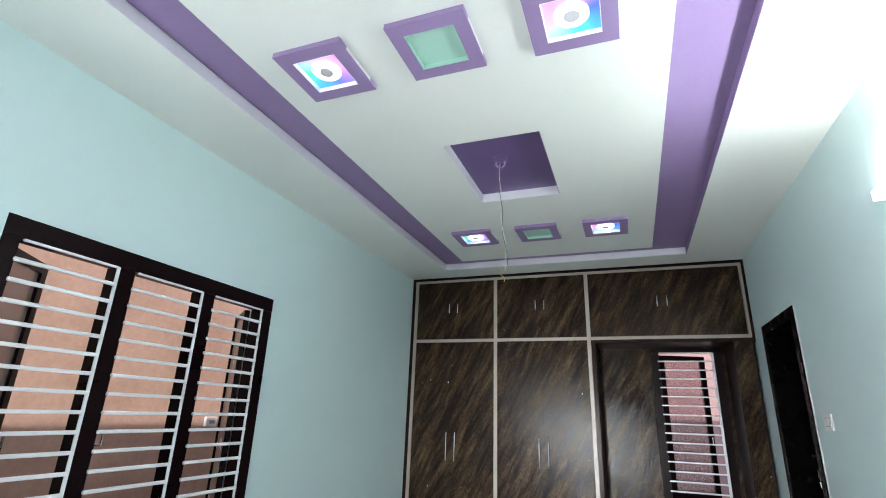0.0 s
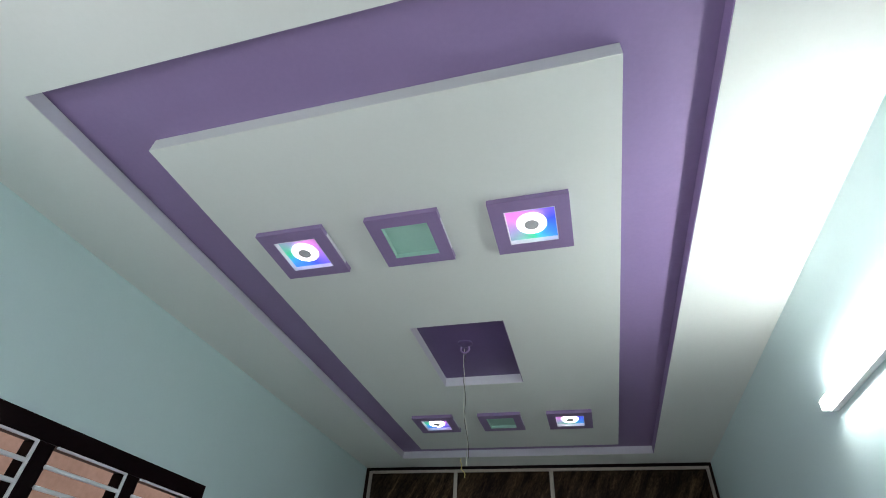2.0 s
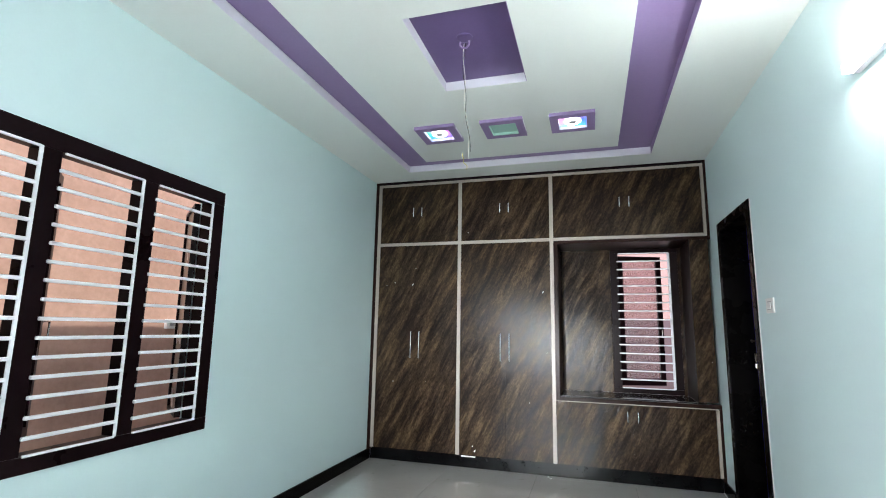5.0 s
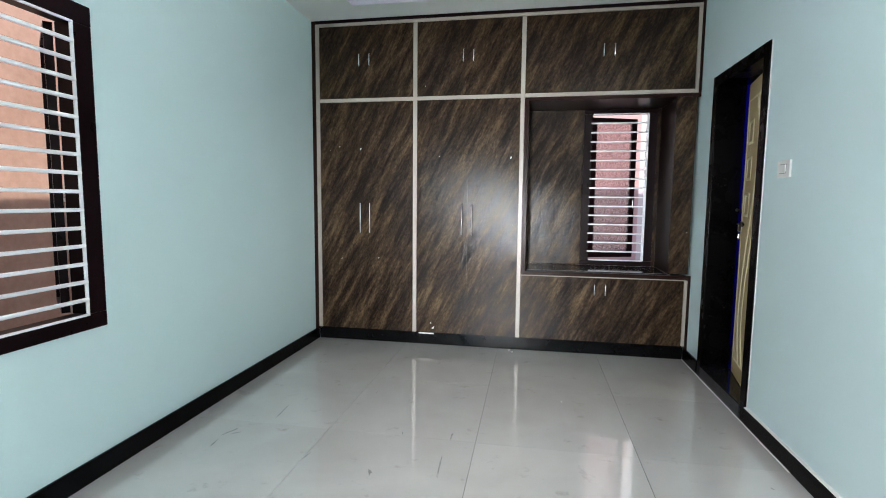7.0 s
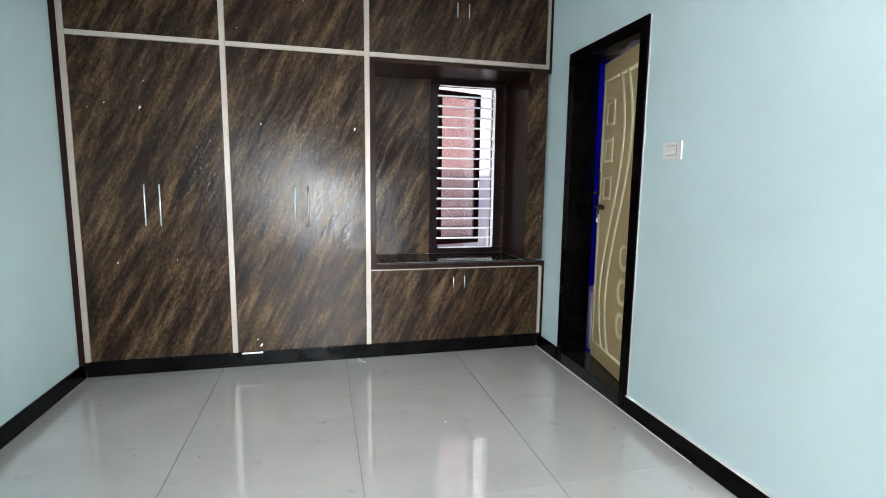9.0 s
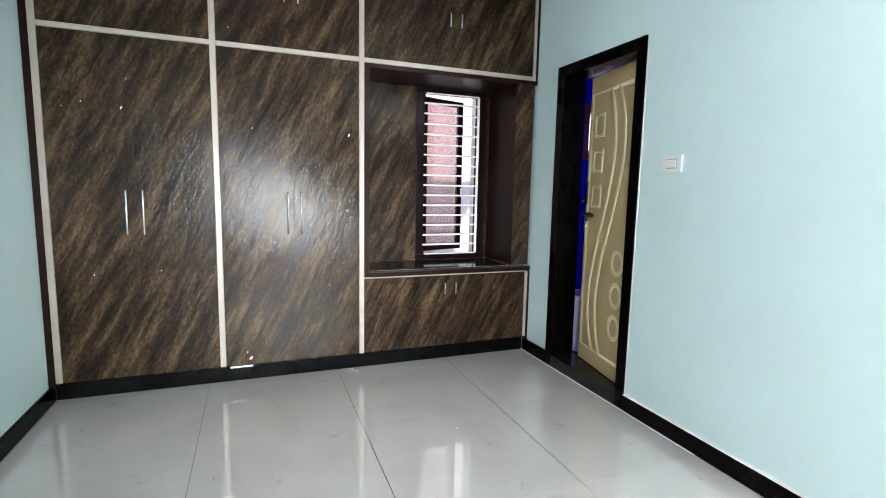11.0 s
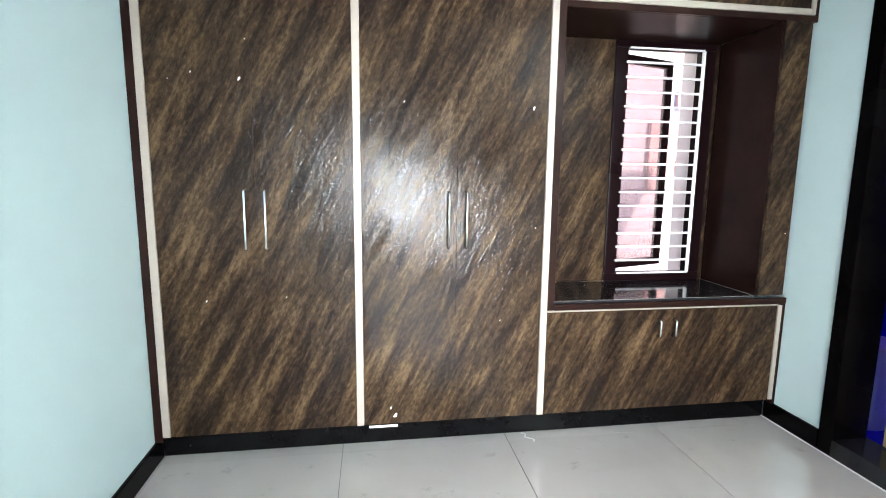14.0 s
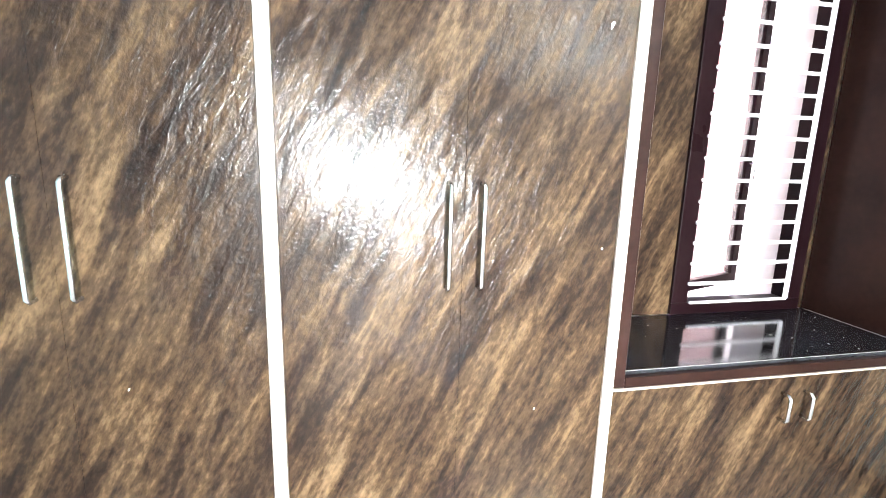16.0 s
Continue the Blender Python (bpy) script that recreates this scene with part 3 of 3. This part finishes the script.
for k in range(20):
    y = YW + 0.03 + k * 0.0205
    w = 0.002 + 0.006 * abs(noise.noise((y * 6, 5.2, 0.4)))
    box(rim_bm, NX1 - 0.0012 - w, NX1 - 0.0012, y, y + 0.0205, NZ0 - 0.0005, NZ0 + 0.0008)
part("putty_edge", rim_bm, concrete, ledge, "grey putty along the ledge edges")

w2 = thing("window_2", "narrow dark stained window with white grille bars, casement ajar", "window", kind="structure", at=(0.2, NYB, NW[2]))
b2 = Matrix.Translation(-w2.location)
def w2part(name, dims):
    ob = part(name, boxes(dims, bevel=0.003), dark_wood, w2)
    ob.matrix_basis = b2
W0, W1 = NYB - 0.012, NYB + 0.060
w2part("window_frame", (NW[0] - FW, NW[1] + FW, W0, W1, NW[3], NZ1 - 0.001))
w2part("window_frame", (NW[0] - FW, NW[1] + FW, W0, W1, NZ0 + 0.001, NW[2]))
w2part("window_frame", (NW[0] - FW, NW[0], W0 + 0.001, W1, NW[2], NW[3]))
w2part("window_frame", (NW[1], NW[1] + FW, W0 + 0.001, W1, NW[2], NW[3]))
bar2 = mesh_of("grille_bar", grille_bar(NW[1] - NW[0] + 0.010, 0.0065), white_enamel)
strip2 = mesh_of("grille_strip", boxes((-0.011, 0.011, -0.004, 0.004, -0.636, 0.636), bevel=0.002, segments=1), white_enamel)
rail2 = mesh_of("grille_rail", boxes((-0.226, 0.226, -0.006, 0.006, -0.005, 0.005), bevel=0.002, segments=1), white_enamel)
cx = (NW[0] + NW[1]) / 2
YG = W0 - 0.0075
for k in range(15):
    shared("grille_bar", bar2, b2 @ pose(cx - 0.008, YG, NW[2] + 0.0800 * (k + 1.0)), w2)
shared("grille_strip", strip2, b2 @ pose(NW[1] - 0.008, YG + 0.003, (NW[2] + NW[3]) / 2), w2)
for z in (NW[2] + 0.003, NW[3] - 0.003):
    shared("grille_rail", rail2, b2 @ pose(cx - 0.002, YG + 0.001, z), w2)
sash("casement", 0.430, NW[3] - NW[2] - 0.03, frosted, w2, b2 @ pose(NW[0] + 0.006, NYB + 0.062, NW[2] + 0.015, 0, 0, 19))

# ---- the bathroom door ----
door = thing("door_1", "beige moulded bathroom door ajar in a black enamelled frame", "door", kind="structure", at=(XR, 5.03, 0))
db = Matrix.Translation(-door.location)
JX0, JX1 = XR - 0.012, XR + WT
def dpart(name, mat_, dims, lab=""):
    ob = part(name, boxes(dims, bevel=0.004), mat_, door, lab)
    ob.matrix_basis = db
    return ob
JW = 0.072
dpart("jamb", black_paint, (JX0, JX1, DR[0], DR[0] + JW, 0.0, DR[2]))
dpart("jamb", black_paint, (JX0, JX1, DR[1] - JW, DR[1], 0.0, DR[2]))
dpart("head", black_paint, (JX0, JX1, DR[0] + JW, DR[1] - JW, DR[2] - JW, DR[2]))
dpart("threshold", granite, (JX0 - 0.002, JX1, DR[0] + JW, DR[1] - JW, 0.0, 0.085), "black granite threshold")

LWD, LZ0, LZ1 = 0.602, 0.092, 2.046
leaf = part("leaf", boxes((0, LWD, 0, 0.032, 0, LZ1 - LZ0), bevel=0.002, segments=1), door_skin, door, "beige moulded door leaf with cream grooves")
LEAF = db @ pose(0.800, DR[0] + JW + 0.006, LZ0, 0, 0, 79.5)
leaf.matrix_basis = LEAF
# mouldings on the face towards the room, which is the leaf's far side (y = 0.032)
LF = 0.0325
LH = LZ1 - LZ0
def mould(name, pts, r=0.0085, closed=False):
    ob = part(name, sweep([(x, LF, z) for x, z in pts], r, 8, closed, flat=1.0), door_groove, leaf, smooth=True)
    for v in ob.data.vertices:
        v.co.y = LF + (v.co.y - LF) * 0.22
    return ob


def ogee(x_top, x_mid, x_low, x_end, n=26):
    pts = []
    for i in range(n + 1):
        s = i / n
        a = (1 - s) ** 3 * x_top + 3 * (1 - s) ** 2 * s * x_mid + 3 * (1 - s) * s * s * x_low + s ** 3 * x_end
        pts.append((a, LH - 0.115 - s * (LH - 0.225)))
    return pts


mould("moulding", [(0.0, LH - 0.115), (0.57, LH - 0.115), (0.57, 0.11), (0.0, 0.11)], 0.015)
mould("moulding", ogee(0.34, 0.0, 0.74, 0.41), 0.018)
mould("moulding", ogee(0.235, -0.11, 0.64, 0.31), 0.018)
for z in (1.626, 1.393, 1.158):
    mould("square_moulding", [(0.515, z - 0.066), (0.405, z - 0.066), (0.405, z + 0.066), (0.515, z + 0.066)], 0.018, True)
for x, z in ((0.145, 0.752), (0.145, 0.544), (0.145, 0.336)):
    mould("ring_moulding", [(x + 0.06 * math.cos(a * math.pi / 12), z + 0.07 * math.sin(a * math.pi / 12)) for a in range(24)], 0.017, True)
plate = part("handle_plate", boxes((0.572, 0.592, 0.0335, 0.0385, 1.10, 1.26), bevel=0.002), dark_metal, leaf, "dark bronze handle plate")
part("bolt_knob", lathe([(0.006, 0.0), (0.006, 0.018), (0.011, 0.022), (0.011, 0.030), (0.004, 0.034)], 14), dark_metal, plate, smooth=True).matrix_basis = pose(0.582, 0.038, 1.125, -90, 0, 0)
bolt = part("sliding_bolt", boxes((0.512, 0.598, 0.0335, 0.0390, 1.012, 1.048), bevel=0.002), dark_metal, leaf, "dark metal sliding bolt")
part("bolt_rod", sweep([(0.480, 0.047, 1.03), (0.618, 0.047, 1.03)], 0.0075, 10), dark_metal, bolt, smooth=True)
part("rod_end", lathe([(0.006, 0.0), (0.012, 0.003), (0.012, 0.012), (0.006, 0.016)], 14), dark_metal, bolt, smooth=True).matrix_basis = pose(0.486, 0.047, 1.03, 0, -90, 0)
part("hasp", boxes((0.548, 0.568, 0.0390, 0.0560, 0.985, 1.036), bevel=0.003), dark_metal, bolt, "dark metal hasp")
padlock = part("padlock", boxes((0.546, 0.582, 0.0420, 0.0560, 0.930, 0.968), bevel=0.005), chrome, leaf, "small steel padlock hanging from the bolt")
part("shackle", sweep([(0.564 + 0.012 * math.cos(a * math.pi / 8), 0.049, 0.976 + 0.016 * math.sin(a * math.pi / 8)) for a in range(0, 9)], 0.0035, 8), chrome, padlock, smooth=True)

# putty smeared along the frame
putty_bm = bmesh.new()
for i in range(60):
    z = 0.02 + i * 0.0352
    w = 0.004 + 0.007 * abs(noise.noise((0.3, 0.7, z * 5)))
    box(putty_bm, XR - 0.004, XR, DR[0] - w, DR[0] - 0.0005, z, z + 0.0354)
putty_line = part("putty_line", putty_bm, white_plaster)
tagged(putty_line, "uneven white putty line along the black door frame", "trim", kind="structure")
rough_bm = bmesh.new()
for i in range(150):
    y = 1.2 + i * 0.0248
    w = 0.003 + 0.010 * max(0.0, noise.noise((0.9, y * 4, 0.2)))
    box(rough_bm, XR - 0.0195, XR - 0.0005, y, y + 0.0249, SK - 0.001, SK + w * 0.5)
tagged(part("putty_line", rough_bm, white_plaster), "uneven white putty line along the black skirting", "trim", kind="structure")
foot_bm = bmesh.new()
for i in range(70):
    y = 4.40 + i * 0.0243
    w = 0.003 + 0.005 * abs(noise.noise((0.4, y * 7, 0.8)))
    box(foot_bm, XR - 0.018 - w, XR - 0.0155, y, y + 0.0244, 0.0, 0.0035)
tagged(part("grout_line", foot_bm, white_plaster), "pale cement line between floor tiles and black skirting", "trim", kind="structure")
scrap = tagged(part("paper_scrap", boxes((-1.470, -1.335, 6.030, 6.034, 0.110, 0.121), bevel=0.001), white_plastic), "white scrap stuck at the wardrobe foot", "scrap")
thread = tagged(part("thread", sweep([(-0.700 + 0.012 * math.sin(k * 0.9) + 0.004 * k, 6.085 - 0.008 * k, 0.003) for k in range(12)], 0.0025, 6), white_plastic), "short white thread lying on the floor tiles", "thread")

# switch plate beside the door
sw = thing("switch_plate", "white plastic switch plate with one rocker", "switch", at=(XR, 4.694, 1.434))
part("plate", boxes((-0.010, 0.0, -0.062, 0.062, -0.043, 0.043), bevel=0.003), white_plastic, sw)
part("rocker_gap", boxes((-0.0112, -0.0101, -0.034, 0.034, -0.024, 0.024)), grey_plastic, sw, "dark gap round the rocker")
part("rocker", boxes((-0.0155, -0.0113, -0.030, 0.030, -0.020, 0.020), bevel=0.002), white_plastic, sw)

# ---- the bathroom beyond ----
BX = 2.05
VW = (1.62, 1.95, 1.66, 2.00)
BY = YF + WT
bw = part("wall_bathroom", boxes((BX, BX + 0.12, 4.5, BY, -0.1, 3.0), (XR + WT + 0.001, BX, 4.38, 4.5, -0.1, 3.0), (XR + WT + 0.001, VW[0], YF, BY, -0.1, 3.0), (VW[1], BX, YF, BY, -0.1, 3.0), (VW[0], VW[1], YF, BY, -0.1, VW[2]), (VW[0], VW[1], YF, BY, VW[3], 3.0)), bathroom_blue)
tagged(bw, "deep blue bathroom wall with a small ventilator window", "wall", kind="structure")
bf = part("floor_bathroom", boxes((XR + WT + 0.001, BX, 4.5, YF, -0.12, -0.005)), bathroom_blue)
tagged(bf, "deep blue bathroom floor", "floor", kind="structure")
bc = part("ceiling_bathroom", boxes((XR + WT + 0.001, BX, 4.5, YF, 2.98, 3.0)), bathroom_blue)
tagged(bc, "bathroom ceiling", "ceiling", kind="structure")
w3 = thing("window_3", "small ventilator window with bright glass panes", "window", kind="structure", at=((VW[0] + VW[1]) / 2, YF, VW[2]))
vw, vh = (VW[1] - VW[0]) / 2, VW[3] - VW[2]
part("window_frame", boxes((-vw - 0.08, -vw, -0.03, 0.05, -0.08, vh + 0.08), (vw, vw + 0.08, -0.03, 0.05, -0.08, vh + 0.08), (-vw, vw, -0.03, 0.05, -0.08, 0.0), (-vw, vw, -0.03, 0.05, vh, vh + 0.08)), glow_red, w3)
for k in range(3):
    part("glazing_bar", boxes((-vw, vw, -0.005, 0.02, 0.085 * k + 0.08, 0.085 * k + 0.09)), pink_plaster, w3)
drum = thing("plastic_drum", "white plastic water drum standing on the bathroom floor", "drum", at=(1.20, 6.00, -0.005))
part("drum_body", lathe([(0.125, 0.0), (0.130, 0.02), (0.138, 0.24), (0.142, 0.45)]), white_plastic, drum, smooth=False)
part("rim", sweep([(0.145 * math.cos(a * math.pi / 16), 0.145 * math.sin(a * math.pi / 16), 0.455) for a in range(32)], 0.008, 8, True), white_plastic, drum, smooth=True)

# ---- ceiling fittings ----
def square_ring(size, inner, z0, z1):
    a, b = size / 2, inner / 2
    bm = bmesh.new()
    for d in ((-a, a, b, a), (-a, a, -a, -b), (-a, -b, -b, b), (b, a, -b, b)):
        box(bm, d[0], d[1], d[2], d[3], z0, z1)
    return bm


RING, HOLE = 0.313, 0.196
def ceiling_frame(name, label, lit, turn_deg=0):
    ob = thing(name, label, "ceiling light" if lit else "ceiling panel", "square ceiling frames")
    part("frame", square_ring(RING, HOLE, -0.024, -0.0185), purple, ob, "purple painted square frame")
    q, h = RING / 2 - 0.0005, HOLE / 2 + 0.002
    # lilac on the two x sides, purple on the two y sides
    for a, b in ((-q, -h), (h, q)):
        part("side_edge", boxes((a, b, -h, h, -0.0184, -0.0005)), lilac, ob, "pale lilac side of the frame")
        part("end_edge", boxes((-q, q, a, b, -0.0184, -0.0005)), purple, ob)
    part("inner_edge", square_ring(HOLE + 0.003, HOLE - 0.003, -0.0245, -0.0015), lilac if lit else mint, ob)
    if lit:
        part("colour_panel", boxes((-HOLE / 2, HOLE / 2, -HOLE / 2, HOLE / 2, -0.0045, -0.0010)), led_panel, ob, "lit panel in shifting colours").matrix_basis = pose(0, 0, 0, 0, 0, turn_deg)
        ring = part("lamp_ring", lathe([(0.030, -0.012), (0.034, -0.017), (0.052, -0.017), (0.060, -0.010), (0.060, -0.005), (0.030, -0.005)]), led_glow, ob, "bright white lamp ring", smooth=False)
        part("lamp_centre", lathe([(0.0295, -0.0052), (0.0295, -0.0165), (0.012, -0.0175)]), lamp_grey, ob, "grey middle of the lamp", smooth=False)
    else:
        part("panel", boxes((-HOLE / 2, HOLE / 2, -HOLE / 2, HOLE / 2, -0.0045, -0.0010)), mint, ob, "pale green panel")
    return ob


LAMP = "square purple ceiling frame with a lit round lamp"
ROW_N, ROW_F = 2.740, 4.904
LX, MX, RX = -1.394, -0.888, -0.378
for x, y, turn_deg in ((LX, ROW_N, 0), (RX, ROW_N + 0.006, 270), (LX + 0.016, ROW_F - 0.008, 0), (RX + 0.006, ROW_F + 0.003, 270)):
    ceiling_frame("ceiling_light", LAMP, True, turn_deg).matrix_basis = pose(x, y, ZC)
blank = ceiling_frame("ceiling_panel", "square purple ceiling frame with a pale green panel", False)
blank.matrix_basis = pose(MX, ROW_N, ZC)
copy_thing(blank, pose(MX + 0.016, ROW_F - 0.004, ZC))

# fan hook with loose wires
HKX, HKY = -0.900, 3.800
hook = thing("fan_hook", "purple painted fan hook in the sunk ceiling square", "hook", at=(HKX, HKY, ZT - 0.003))
part("rose", lathe([(0.045, 0.001), (0.045, -0.004), (0.030, -0.008)]), shaded_purple, hook)
part("hook_bar", sweep([(0.026 * math.cos(radians(a)), 0, -0.036 + 0.026 * math.sin(radians(a))) for a in range(150, 391, 20)], 0.0050), purple, hook, smooth=True)
wires = thing("loose_wires", "loose twisted black and white wires hanging from the hook", "cable", at=(HKX, HKY, ZT))
def wire(name, phase, z0, z1, mat_, amp=0.006, drift=0.03):
    pts = []
    for i in range(40):
        s = i / 39
        z = z0 + (z1 - z0) * s
        a = phase + 14 * s
        pts.append((amp * math.cos(a) + drift * s * s - 0.006 * math.sin(5 * s), amp * math.sin(a) + 0.01 * math.sin(4 * s), z))
    return part(name, sweep(pts, 0.0019, 6), mat_, wires, smooth=True)
wire("black_wire", 0.0, -0.035, -0.66, wire_black)
wire("white_wire", 2.1, -0.035, -0.70, wire_white)
wire("yellow_wire_end", 2.1, -0.66, -0.755, wire_yellow, 0.004, 0.02)

# tube light on the east wall
tl = thing("tube_light", "lit white tube light on a slim batten on the wall", "tube light", at=(XR, 2.900, 2.262))
part("batten", boxes((-0.026, 0.0, -0.61, 0.61, -0.014, 0.012), bevel=0.003), white_enamel, tl, "white metal batten")
part("end_cap", boxes((-0.058, -0.001, -0.618, -0.6105, -0.012, 0.028), bevel=0.003), white_plastic, tl)
part("end_cap", boxes((-0.058, -0.001, 0.6105, 0.618, -0.012, 0.028), bevel=0.003), white_plastic, tl)
part("tube", sweep([(-0.046, -0.6, 0.018), (-0.046, 0.6, 0.018)], 0.013, 12), tube_glow, tl, "glowing tube", smooth=True)

# ---- outside ----
gr = part("ground", boxes((-400, 400, -400, 400, -0.5, -0.16)), concrete)
tagged(gr, "bare concrete ground round the house", "ground", kind="structure")
yard = part("yard_wall", boxes((-3.93, -3.75, -2.0, 8.0, -0.16, 4.6)), plaster)
tagged(yard, "peach plastered neighbouring wall across a narrow passage", "wall", kind="structure")
sock = thing("socket_box", "white plastic socket box on the peach wall", "socket", at=(-3.75, 4.826, 1.268))
part("cover", boxes((0.0, 0.03, -0.06, 0.06, -0.04, 0.04), bevel=0.004), white_plastic, sock)
part("rocker", boxes((0.0302, 0.034, -0.03, 0.03, -0.015, 0.015)), grey_plastic, sock)
nb_ = thing("neighbour_house", "pink and white neighbouring house close to the window", "house", at=(1.0, 8.6, -0.16))
part("wall", boxes((-6, 6, 0.0, 0.3, 0, 6.0)), cream_plaster, nb_, "pale cream plastered wall")
for x, z, w, h in ((0.73, 2.27, 0.14, 0.16), (0.76, 1.60, 0.12, 0.12)):
    part("wall_panel", boxes((x - w / 2, x + w / 2, -0.04, -0.002, z - h / 2, z + h / 2)), salmon_plaster, nb_, "small salmon plastered block")
part("wall_panel", boxes((-1.9, -0.20, -0.05, -0.002, 0.0, 2.55)), pink_plaster, nb_, "pink plastered panel")
part("wall_panel", boxes((0.38, 0.66, -0.05, -0.002, 1.36, 2.05)), salmon_plaster, nb_, "salmon plastered panel")

# ---- floor tiles ----
TS, G = 0.812, 0.0016
fx0, fx1, fy0, fy1 = XL + 0.001, XR - 0.001, YN + 0.001, 6.0995
def cuts(lo, hi, at, step):
    v = [lo]
    k = math.ceil((lo + 0.02 - at) / step)
    while at + k * step < hi - 0.02:
        v.append(at + k * step)
        k += 1
    return v + [hi]
xs, ys = cuts(fx0, fx1, -0.785, TS), cuts(fy0, fy1, 4.40, TS)
for xa, xb in zip(xs, xs[1:]):
    for ya, yb in zip(ys, ys[1:]):
        part("tile", boxes((xa + G, xb - G, ya + 0.0004, yb - 0.0004, -0.0095, 0.0)), tile, bed)

# scuffs and a fleck on the floor
scuff_grey = surface("grey_scuff", (0.10, 0.095, 0.09), (0.30, 0.29, 0.275), 40, 160, rough=0.7, bump=0.3)
def scuff(x, y, length, width, turn_deg, seed, mat_, name="scuff_mark"):
    bm = bmesh.new()
    n = 18
    lo, hi = [], []
    for k in range(n):
        a = 2 * math.pi * k / n
        q = 0.35 + 1.1 * abs(noise.noise((seed * 2.7, math.cos(a) * 1.9, math.sin(a) * 1.9)))
        p = Matrix.Rotation(radians(turn_deg), 3, "Z") @ Vector((q * width * math.cos(a), q * length * math.sin(a), 0))
        lo.append(bm.verts.new((x + p.x, y + p.y, -0.0005)))
        hi.append(bm.verts.new((x + p.x, y + p.y, 0.0005)))
    bm.faces.new(hi)
    bm.faces.new(lo[::-1])
    for k in range(n):
        bm.faces.new((lo[k], lo[(k + 1) % n], hi[(k + 1) % n], hi[k]))
    return part(name, bm, mat_, bed, "dark grey scuff on the tile" if mat_ is scuff_grey else "pale fleck on the tile")


for k, (x, y, l, w, d) in enumerate(((-1.960, 4.555, 0.11, 0.006, 5), (-2.105, 4.270, 0.06, 0.010, -25), (-2.116, 4.140, 0.06, 0.005, 6), (-0.919, 4.450, 0.07, 0.007, 2), (-0.928, 4.150, 0.15, 0.007, 3), (-1.591, 4.106, 0.05, 0.006, -12), (-1.237, 4.030, 0.04, 0.014, 30), (-1.186, 4.427, 0.03, 0.005, 10), (-2.07, 4.255, 0.035, 0.006, -50), (0.557, 4.241, 0.02, 0.006, 20), (-1.50, 4.95, 0.022, 0.004, 5))):
    scuff(x, y, l, w, d, k, scuff_grey)
scuff(-0.310, 5.035, 0.012, 0.008, 20, 31, white_plastic)
